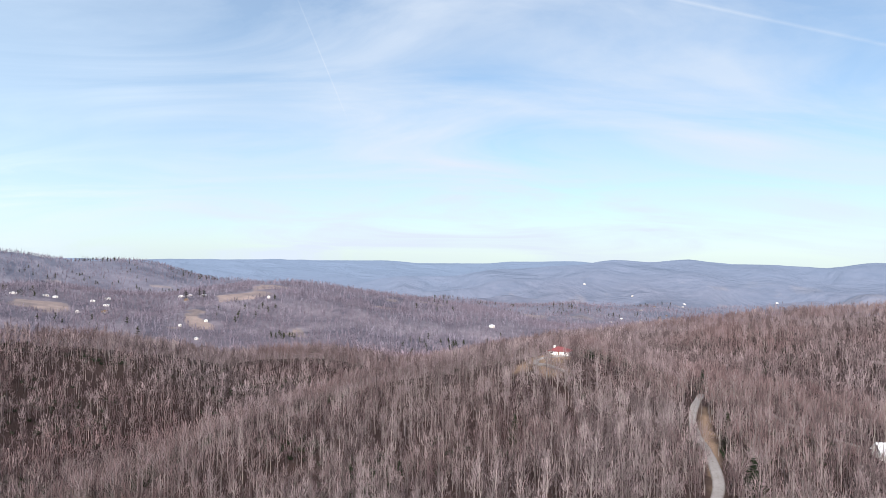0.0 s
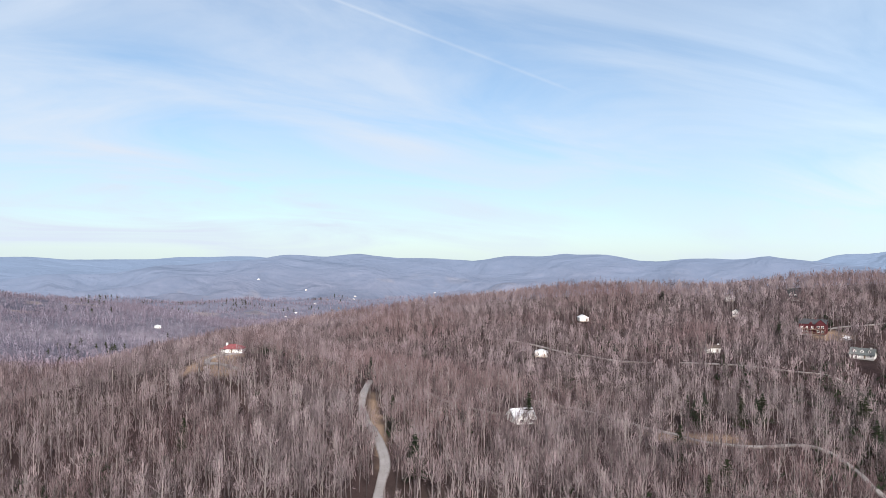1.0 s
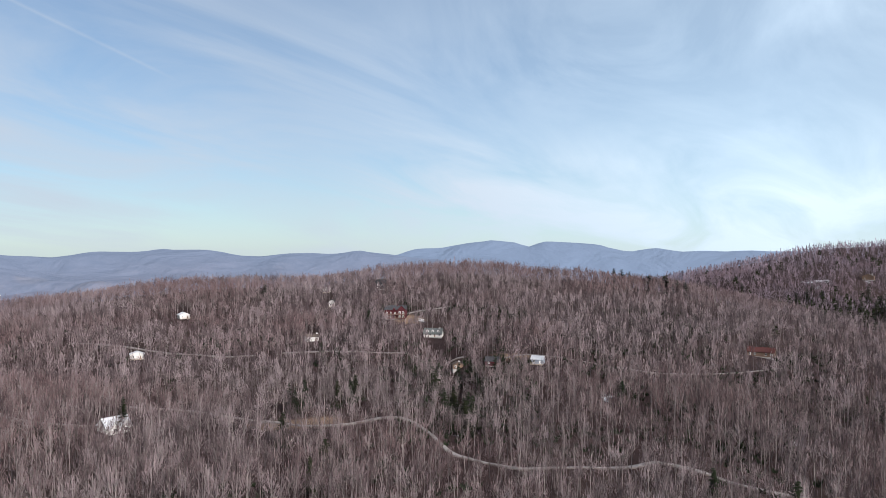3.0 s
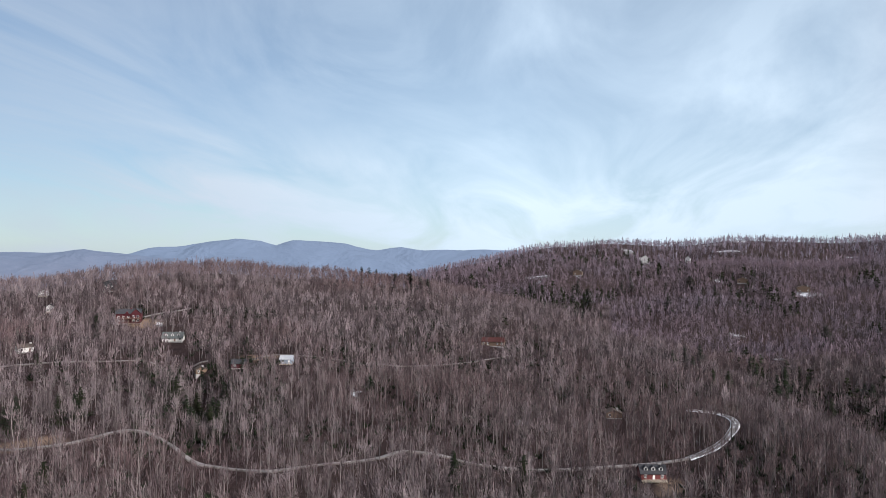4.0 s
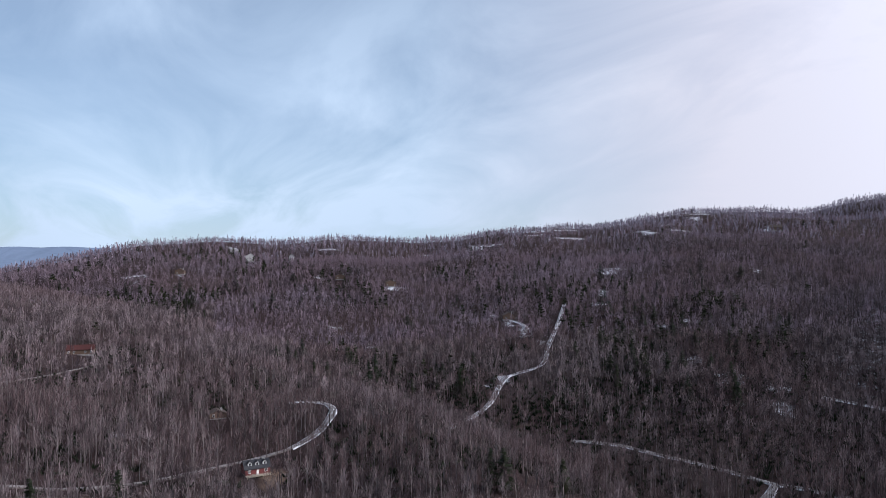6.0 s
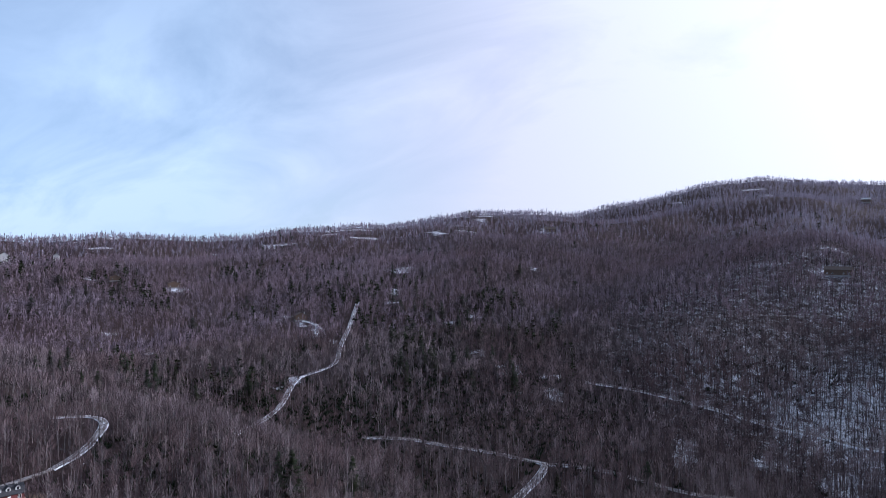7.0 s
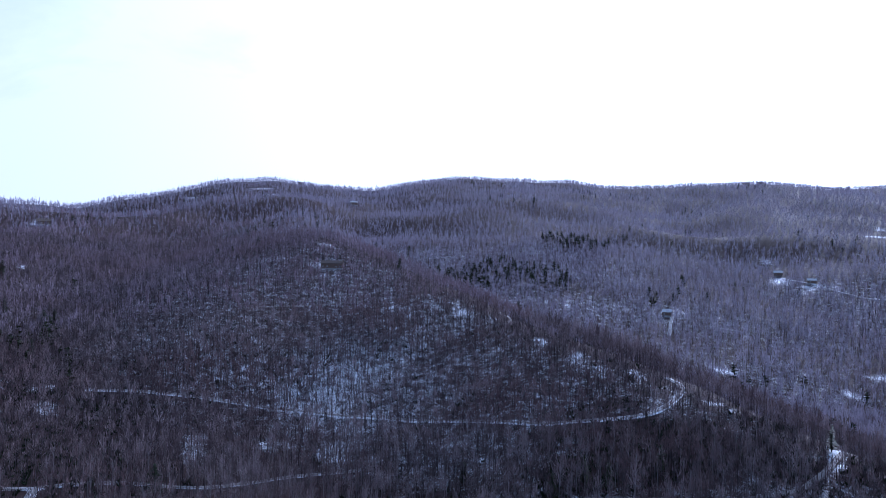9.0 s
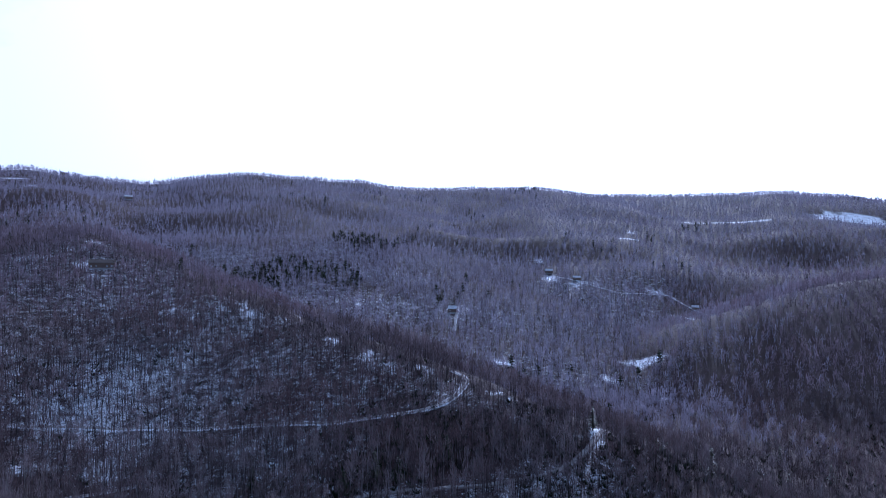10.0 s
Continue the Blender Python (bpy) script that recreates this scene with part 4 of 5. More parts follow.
def north_stand(x, y, rng):
    turn, r = np.degrees(np.arctan2(x, y)) % 360, np.hypot(x, y)
    return stand(x, y, rng) & in_north(turn, r) & (r < 2740)


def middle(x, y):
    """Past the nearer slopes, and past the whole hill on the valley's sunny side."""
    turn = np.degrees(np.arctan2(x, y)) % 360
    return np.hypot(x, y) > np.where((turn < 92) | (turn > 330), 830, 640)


def brush(seed):
    """Saplings and brush: thin upright stems from the ground."""
    rng = np.random.RandomState(seed)
    n = 7
    start = np.concatenate([rng.normal(0, 1.1, (n, 2)), np.full((n, 1), -0.2)], 1)
    return np.zeros((0, 3, 3)), slivers(rng, start, np.stack([rng.normal(0, 0.3, n), rng.normal(0, 0.3, n), np.ones(n)], -1), rng.uniform(2.2, 6.0, n), rng.uniform(0.14, 0.34, n))


def undergrowth(x, y, rng):
    ok = in_view(x, y) & (rng.uniform(size=len(x)) < 0.5)
    ok[ok] = open_ground(x[ok], y[ok]) < 0.3
    return ok


NEAR_SHAPES = [bare_tree(s, 3) for s in range(14)]
NEXT_SHAPES = [bare_tree(s + 20, 2) for s in range(14)]
MID_SHAPES = [bare_tree(s + 40, 1) for s in range(14)]
FAR_SHAPES = [bare_tree(s + 80, 0) for s in range(12)]
near = scatter(5.1, 5, 225, 410, 420, stand)
order = np.argsort(np.hypot(*near) + np.where(in_view(*near), np.where(np.hypot(*near) > 262, 0, 500), 1000))
single = order[:300]
rest = order[300:]
beyond = scatter(5.5, 4, 410, 830, 840, lambda x, y, r: stand(x, y, r) & ~middle(x, y))
mid = scatter(6.6, 6, 640, 1180, 1190, lambda x, y, r: stand(x, y, r) & middle(x, y) & ~in_north(np.degrees(np.arctan2(x, y)) % 360, np.hypot(x, y)))
under = scatter(7.5, 7, 150, 225, 230, stand)
below = scatter(14.0, 7, 12, 150, 160, stand)


def pole_tree(seed):
    """A slim forest-grown tree: a straight dark pole with a small high crown."""
    rng = np.random.RandomState(seed)
    lean = rng.normal(0, 0.5, 2)
    stem = tapered([np.array([0, 0, -0.6]), np.array([lean[0], lean[1], 17.0])], [0.3, 0.0])
    n = 8
    ball = rng.normal(size=(n, 3)) * (0.8, 0.8, 1.6)
    start = ball + np.array([lean[0] * 0.7, lean[1] * 0.7, 12.5])
    return stem, slivers(rng, start, np.stack([rng.normal(0, 0.5, n), rng.normal(0, 0.5, n), rng.uniform(0.6, 1.2, n)], -1), rng.uniform(1.6, 3.2, n), rng.uniform(0.2, 0.5, n))


def pole_stand(x, y, rng):
    turn = np.degrees(np.arctan2(x, y)) % 360
    ok = (turn > 128) & (turn < 212) & ~in_lee(x, y)
    ok = ok & (rng.uniform(size=len(x)) > 0.75 * past_hill(x, y))
    ok[ok] = (snow_share(x[ok], y[ok]) > 0.12) & (open_ground(x[ok], y[ok]) < 0.5)
    return ok


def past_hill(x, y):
    """The slopes across the valley behind the snowy hill, whose trees get the haze-coloured twigs; they give way bit by
    bit to the woods beside them.
    """
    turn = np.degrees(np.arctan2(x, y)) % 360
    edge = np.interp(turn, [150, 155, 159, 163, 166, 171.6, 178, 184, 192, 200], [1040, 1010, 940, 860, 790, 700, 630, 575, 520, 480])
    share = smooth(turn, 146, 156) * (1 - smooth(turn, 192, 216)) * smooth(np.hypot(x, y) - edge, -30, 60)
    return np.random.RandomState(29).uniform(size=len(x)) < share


far = scatter(8.5, 8, 1180, 2740, 2750, far_stand)
# Trees given the haze-paled twigs: more with distance, and those past the hill.
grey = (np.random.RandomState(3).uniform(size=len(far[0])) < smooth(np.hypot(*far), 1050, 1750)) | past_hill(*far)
beyond_turn = np.degrees(np.arctan2(*beyond)) % 360
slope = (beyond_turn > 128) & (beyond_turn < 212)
past_mid, past_beyond = past_hill(*mid), past_hill(*beyond)
poles = scatter(5.2, 15, 330, 1150, 1160, pole_stand)
POLE_SHAPES = [pole_tree(500 + k) for k in range(10)]
woods("bare_woods", [((near[0][rest], near[1][rest]), NEAR_SHAPES), ((beyond[0][~slope], beyond[1][~slope]), NEXT_SHAPES), (under, NEAR_SHAPES), (below, NEXT_SHAPES), (scatter(4.0, 23, 255, 450, 460, undergrowth), [brush(600 + k) for k in range(8)])], "leafless grey-brown winter hardwoods covering the hills", [BARK, TWIG])
woods("slope_woods", [((beyond[0][slope & ~past_beyond], beyond[1][slope & ~past_beyond]), NEXT_SHAPES), (poles, POLE_SHAPES)], "straight hardwood trunks, dark against the light, above snowy ground", [SHADED_BARK, TWIG])
woods("middle_woods", [((mid[0][~past_mid], mid[1][~past_mid]), MID_SHAPES), ((far[0][~grey], far[1][~grey]), FAR_SHAPES)], "leafless hardwoods on farther slopes, tinted violet-grey with haze", [SHADED_BARK, HAZE_VIOLET_TWIG])
woods("far_woods", [((far[0][grey], far[1][grey]), FAR_SHAPES), ((mid[0][past_mid], mid[1][past_mid]), MID_SHAPES), ((beyond[0][slope & past_beyond], beyond[1][slope & past_beyond]), NEXT_SHAPES)], "distant leafless hardwoods covering the mountain slopes", [HAZE_GREY_TWIG, HAZE_GREY_TWIG])
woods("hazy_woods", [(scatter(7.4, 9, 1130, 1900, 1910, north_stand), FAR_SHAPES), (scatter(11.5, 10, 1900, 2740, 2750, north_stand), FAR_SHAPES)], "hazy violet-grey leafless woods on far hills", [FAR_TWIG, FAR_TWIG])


def far_pine(seed):
    """A far conifer: its stem and short drooping boughs."""
    rng = np.random.RandomState(seed)
    stem = slivers(rng, np.array([[0, 0, -0.5]]), np.array([[0, 0, 1.0]]), np.array([17.0]), np.array([0.5]))
    h = np.linspace(3.5, 16.0, 22)
    a = np.arange(22) * 2.4 + rng.uniform(0, 6)
    reach = 4.9 * (1 - (h / 19.5) ** 2.2) * rng.uniform(0.7, 1.2, 22) + 0.6
    boughs = slivers(rng, np.stack([np.zeros(22), np.zeros(22), h], -1), np.stack([np.cos(a), np.sin(a), rng.uniform(-0.2, 0.35, 22)], -1), reach, np.full(22, 2.4))
    return stem, boughs


# Dense evergreen stands: turn, distance, half width across, half depth along.
DARK_STANDS = [(167.8, 935, 56, 60), (171.0, 985, 56, 70), (174.0, 945, 36, 60), (175.6, 1180, 60, 56), (178.2, 1200, 26, 36), (109.0, 505, 22, 40), (123.4, 610, 16, 18), (125.0, 640, 12, 14), (131.0, 760, 22, 26), (129.5, 700, 14, 18), (135.6, 640, 14, 20), (347.0, 1215, 26, 20), (84.5, 880, 26, 34), (88.4, 850, 34, 30), (91.4, 905, 22, 30), (111.0, 545, 16, 26)]


def pine_stand(x, y, rng):
    """Conifers keep to coves and to the old plantings of the far valley."""
    turn, r = np.degrees(np.arctan2(x, y)) % 360, np.hypot(x, y)
    cove = ((turn > 82) & (turn < 138) & (r < 1250))
    valley = in_north(turn, r) & (r < 2740)
    share = np.where(cove, 0.2 * smooth(lattice(x, y, 70, 61), 0.2, 0.55), np.where(valley, 0.07 * smooth(lattice(x, y, 130, 62), 0.2, 0.6), np.where((turn > 77) & (turn < 214), 0.06 * smooth(lattice(x, y, 110, 63), 0.4, 0.75), 0)))
    for spot in DARK_STANDS:
        share = np.maximum(share, 0.5 * blot(x, y, *spot))
    ok = (rng.uniform(size=len(x)) < share) & ~in_lee(x, y)
    ok[ok] = open_ground(x[ok], y[ok]) < 0.3
    return ok


woods("far_pines", [(scatter(9.0, 31, 520, 2740, 2750, pine_stand), [far_pine(400 + k) for k in range(8)])], "scattered dark green conifers among leafless woods", [BARK, NEEDLE])


def shrub(seed):
    """A low evergreen shrub: upright sprays of leaves."""
    rng = np.random.RandomState(seed)
    a = rng.uniform(0, 2 * np.pi, 11)
    start = np.stack([np.cos(a), np.sin(a), np.zeros(11)], -1) * rng.uniform(0, 0.9, 11)[:, None]
    return slivers(rng, start, np.stack([np.cos(a) * 0.7, np.sin(a) * 0.7, rng.uniform(0.6, 1.4, 11)], -1), rng.uniform(2.0, 4.2, 11), rng.uniform(0.8, 1.5, 11))


def thicket(x, y, rng):
    turn, r = np.degrees(np.arctan2(x, y)) % 360, np.hypot(x, y)
    wanted = np.where((turn > 345) | (turn < 17), 0.8, np.where(turn < 55, 0.25, np.where(turn < 104, 0.6, np.where(turn < 143, 1.3, np.where((turn > 174) & (r < 440), 2.0, 0.25)))))
    gully = (turn > 54.5) & (turn < 66) & (r > 318) & (r < 455)
    share = np.where(gully, 0.85, wanted * smooth(lattice(x, y, 38, 51), -0.1, 0.5))
    for spot in COVES:
        share = np.maximum(share, 0.9 * blot(x, y, *spot))
    return in_view(x, y) & (rng.uniform(size=len(x)) < share) & (open_ground(x, y) < 0.3)


shrub_shapes = [(shrub(300 + k), np.zeros((0, 3, 3))) for k in range(6)]
woods("laurel_thicket", [(scatter(4.8, 19, 235, 640, 650, thicket), shrub_shapes)], "dark olive-green laurel shrubs under bare trees", [NEEDLE])


# ---- roads ----
def ribbon(name, half, snow, line, label):
    """A low-crowned road bed that follows the ground, with sloping shoulders."""
    pts = np.array(curve_through([way_of(*q) for q in line], 3.0))
    ahead = np.gradient(pts, axis=0)
    ahead /= np.linalg.norm(ahead, axis=1, keepdims=True)
    side = np.stack([ahead[:, 1], -ahead[:, 0]], -1)
    rows, marks, edges = [], [], []
    level = ground_z(pts[:, 0], pts[:, 1])
    wobble = 0.35 * lattice(np.arange(len(pts)) * 3.0, np.zeros(len(pts)), 14, 31)
    for across, lift, white in ((-1.4, -1.2, 0.5), (-1.0, 0.42, 0.35), (-0.62, 0.46, -0.2), (0.0, 0.58, 0.12), (0.62, 0.46, -0.2), (1.0, 0.42, 0.35), (1.4, -1.2, 0.5)):
        q = pts + side * (across * half + wobble * np.sign(across))[:, None]
        ground = ground_z(q[:, 0], q[:, 1])
        z = np.maximum(level, ground) + lift if lift > 0 else np.minimum(level, ground) + lift
        rows.append(np.column_stack([q, z]))
        edges.append(np.full(len(pts), {0.5: 0.9, 0.35: 0.6, -0.2: 0.0, 0.12: 0.38}[white]))
        marks.append(np.full(len(pts), snow + white * min(1.0, snow * 3)))
    co, n = np.concatenate(rows), len(pts)
    i, j = np.meshgrid(np.arange(len(rows) - 1), np.arange(n - 1), indexing="ij")
    quads = np.stack([i * n + j, (i + 1) * n + j, (i + 1) * n + j + 1, i * n + j + 1], -1).reshape(-1, 4)
    me = bpy.data.meshes.new(name)
    fill(me, co, quads[:, ::-1], [ROAD], None)
    me.shade_smooth()
    me.attributes.new("snow", "FLOAT", "POINT").data.foreach_set("value", np.concatenate(marks).astype(np.float32))
    me.attributes.new("edge", "FLOAT", "POINT").data.foreach_set("value", np.concatenate(edges).astype(np.float32))
    return tagged(new(name, me), label, "road", kind="structure")


for name, (half, verge, snow, line) in ROADS.items():
    ribbon("road", half, snow, line, "pale gravel road winding through bare woods" if snow < 0.2 else "gravel woodland road with snow along its edges")


# ---- shared pieces ----
def part(name, bm, material, parent, label=""):
    """Links a bmesh as one mesh under a thing or a part."""
    me = bpy.data.meshes.new(name)
    bm.to_mesh(me)
    bm.free()
    me.materials.append(material)
    ob = new(name, me)
    ob.parent = parent
    return tagged(ob, label) if label else ob


def box(bm, x0, x1, y0, y1, z0, z1):
    v = [bm.verts.new((x, y, z)) for z in (z0, z1) for x, y in ((x0, y0), (x1, y0), (x1, y1), (x0, y1))]
    for f in ((3, 2, 1, 0), (4, 5, 6, 7), (0, 1, 5, 4), (1, 2, 6, 5), (2, 3, 7, 6), (3, 0, 4, 7)):
        bm.faces.new([v[k] for k in f])


def block(x0, x1, y0, y1, z0, z1):
    bm = bmesh.new()
    box(bm, x0, x1, y0, y1, z0, z1)
    return bm


def prism(bm, outline, y0, y1):
    """A solid of an outline in x and z, drawn out along y."""
    a = [bm.verts.new((x, y0, z)) for x, z in outline]
    b = [bm.verts.new((x, y1, z)) for x, z in outline]
    bm.faces.new(a)
    bm.faces.new(b[::-1])
    for k in range(len(a)):
        bm.faces.new([a[k], b[k], b[(k + 1) % len(a)], a[(k + 1) % len(a)]][::-1])
    bmesh.ops.recalc_face_normals(bm, faces=bm.faces)


def siding_look(base, dark, line=0.2):
    def build(n, s):
        p = place(n)
        z = n.add("ShaderNodeSeparateXYZ", {0: p}).outputs[2]
        lap = n.math("FRACT", n.math("DIVIDE", z, line))
        stain = n.noise(p, 0.7, 4, 0.65)
        c = n.mix(n.math("MULTIPLY", n.span(stain, 0.45, 0.75), 0.35), base, dark)
        n.put(s.inputs["Base Color"], c)
        n.put(s.inputs["Roughness"], 0.6)
        n.put(s.inputs["Normal"], n.add("ShaderNodeBump", {"Height": lap, "Strength": 0.5, "Distance": 0.02}).outputs[0])
    return build


def roof_look(base, dark, rough=0.7, metal=0.0):
    def build(n, s):
        p = place(n)
        c = n.mix(n.span(n.noise(p, 1.2, 5, 0.7), 0.35, 0.7), base, dark)
        n.put(s.inputs["Base Color"], c)
        n.put(s.inputs["Roughness"], rough)
        n.put(s.inputs["Metallic"], metal)
        n.put(s.inputs["Normal"], n.add("ShaderNodeBump", {"Height": n.noise(p, 6.0, 2), "Strength": 0.4, "Distance": 0.03}).outputs[0])
    return build


def glass_look(n, s):
    n.put(s.inputs["Base Color"], (0.02, 0.025, 0.03, 1))
    n.put(s.inputs["Roughness"], 0.06)
    n.put(s.inputs["Specular IOR Level"], 0.8)


WALLS = {
    "white": surface("white_siding", siding_look((0.46, 0.45, 0.43, 1), (0.36, 0.34, 0.32, 1))), "dark_red": surface("dark_red_siding", siding_look((0.06, 0.017, 0.02, 1), (0.035, 0.012, 0.014, 1))),
    "brown": surface("brown_siding", siding_look((0.14, 0.095, 0.07, 1), (0.07, 0.05, 0.04, 1))), "black": surface("charcoal_siding", siding_look((0.035, 0.035, 0.038, 1), (0.02, 0.02, 0.02, 1))),
    "brick": surface("red_brick", siding_look((0.15, 0.05, 0.048, 1), (0.1, 0.036, 0.035, 1), 0.075)), "tan": surface("tan_siding", siding_look((0.62, 0.52, 0.4, 1), (0.45, 0.36, 0.27, 1))),
    "blue": surface("blue_grey_siding", siding_look((0.3, 0.34, 0.4, 1), (0.2, 0.22, 0.26, 1))), "stone": surface("grey_foundation", roof_look((0.3, 0.29, 0.28, 1), (0.2, 0.19, 0.18, 1), 0.9)),
}
ROOFS = {
    "rust": surface("faded_red_roof", roof_look((0.075, 0.028, 0.026, 1), (0.05, 0.024, 0.022, 1), 0.8)),
    "red": surface("red_metal_roof", roof_look((0.16, 0.05, 0.052, 1), (0.115, 0.038, 0.042, 1), 0.6)), "grey": surface("pale_metal_roof", roof_look((0.5, 0.51, 0.53, 1), (0.4, 0.41, 0.43, 1), 0.5, 0.2)),
    "dark": surface("dark_shingles", roof_look((0.05, 0.05, 0.054, 1), (0.03, 0.03, 0.033, 1), 0.9)), "green": surface("grey_green_shingles", roof_look((0.1, 0.107, 0.106, 1), (0.06, 0.065, 0.064, 1), 0.9)),
    "snow": surface("snowed_roof", roof_look((0.6, 0.61, 0.63, 1), (0.09, 0.08, 0.08, 1), 0.8)), "brown": surface("brown_shingles", roof_look((0.12, 0.095, 0.08, 1), (0.07, 0.055, 0.05, 1), 0.9)),
}
GLASS = surface("window_glass", glass_look)
TRIM = surface("white_trim", siding_look((0.78, 0.77, 0.74, 1), (0.6, 0.58, 0.55, 1), 5.0))
DECK = surface("weathered_deck", roof_look((0.38, 0.32, 0.25, 1), (0.24, 0.2, 0.16, 1), 0.85))


# ---- houses ----
def window(parent, x, y, z, wide=1.0, high=1.3):
    """A framed window on a wall that faces -y."""
    bm = bmesh.new()
    t = 0.11
    for x0, x1, z0, z1 in ((-wide / 2 - t, -wide / 2, -t, high + t), (wide / 2, wide / 2 + t, -t, high + t), (-wide / 2, wide / 2, -t, 0), (-wide / 2, wide / 2, high, high + t), (-0.03, 0.03, 0, high)):
        box(bm, x + x0, x + x1, y - 0.09, y + 0.02, z + z0, z + z1)
    frame_ = part("window", bm, TRIM, parent)
    part("pane", block(x - wide / 2, x + wide / 2, y - 0.035, y + 0.01, z, z + high), GLASS, frame_)


def gable_roof(bm, x0, x1, y0, y1, z, rise, eave=0.5, thick=0.25, across=False):
    """Two slabs that meet in a ridge along x, or along y where across."""
    if across:
        mid, half = (x0 + x1) / 2, (x1 - x0) / 2 + eave
        drop = rise * eave / ((x1 - x0) / 2)
        prism(bm, [(mid - half, z - drop), (mid, z + rise), (mid + half, z - drop), (mid + half, z - drop + thick), (mid, z + rise + thick), (mid - half, z - drop + thick)], y0 - eave, y1 + eave)
    else:
        inner = bmesh.new()
        gable_roof(inner, y0, y1, x0, x1, z, rise, eave, thick, True)
        inner.transform(Matrix(((0, 1, 0, 0), (1, 0, 0, 0), (0, 0, 1, 0), (0, 0, 0, 1))))
        bmesh.ops.reverse_faces(inner, faces=inner.faces)
        join(bm, inner)


def join(bm, other):
    me = bpy.data.meshes.new("join")
    other.to_mesh(me)
    other.free()
    bm.from_mesh(me)
    bpy.data.meshes.remove(me)


def hip_roof(bm, x0, x1, y0, y1, z, rise, eave=0.7):
    x0, x1, y0, y1 = x0 - eave, x1 + eave, y0 - eave, y1 + eave
    run = (y1 - y0) / 2
    low = [bm.verts.new((x, y, z - 0.2)) for x, y in ((x0, y0), (x1, y0), (x1, y1), (x0, y1))]
    edge = [bm.verts.new((x, y, z)) for x, y in ((x0, y0), (x1, y0), (x1, y1), (x0, y1))]
    a, b = bm.verts.new((x0 + run, (y0 + y1) / 2, z + rise)), bm.verts.new((x1 - run, (y0 + y1) / 2, z + rise))
    bm.faces.new(low[::-1])
    for k in range(4):
        bm.faces.new((low[k], low[(k + 1) % 4], edge[(k + 1) % 4], edge[k]))
    for f in ((edge[0], edge[1], b, a), (edge[1], edge[2], b), (edge[2], edge[3], a, b), (edge[3], edge[0], a)):
        bm.faces.new(f)


STYLE = {
    "red_hip": ("white", "red", "white one-storey house with a red hipped metal roof"), "grey_metal": ("white", "grey", "white house with steep pale grey metal gables"), "white_gable": ("white", "grey", "white wooden house with a pale gable roof among trees"),
    "white_tall": ("white", "dark", "narrow tall white wooden house on a wooded slope"), "tan_low": ("white", "brown", "low white house with a brown roof and chimney"), "dark_red": ("dark_red", "dark", "large dark red two-storey house with grey roof and decks"),
    "black_box": ("black", "dark", "tall charcoal house half hidden by bare trees"), "dormer_green": ("white", "green", "white cottage with grey-green roof and three dormers"), "blue_grey": ("blue", "grey", "small blue-grey house with a pale roof beside a gravel lot"),
    "barn_red": ("dark_red", "dark", "small dark red shed under an evergreen"), "brown_cabin": ("brown", "brown", "brown wooden cabin among leafless trees"), "brick_dormer": ("brick", "dark", "red brick house with dark dormered roof and deck"),
    "red_low": ("brown", "rust", "low cabin with a faded red roof in woods"), "snowy": ("brown", "snow", "brown hillside house with a snow-covered roof"),
}


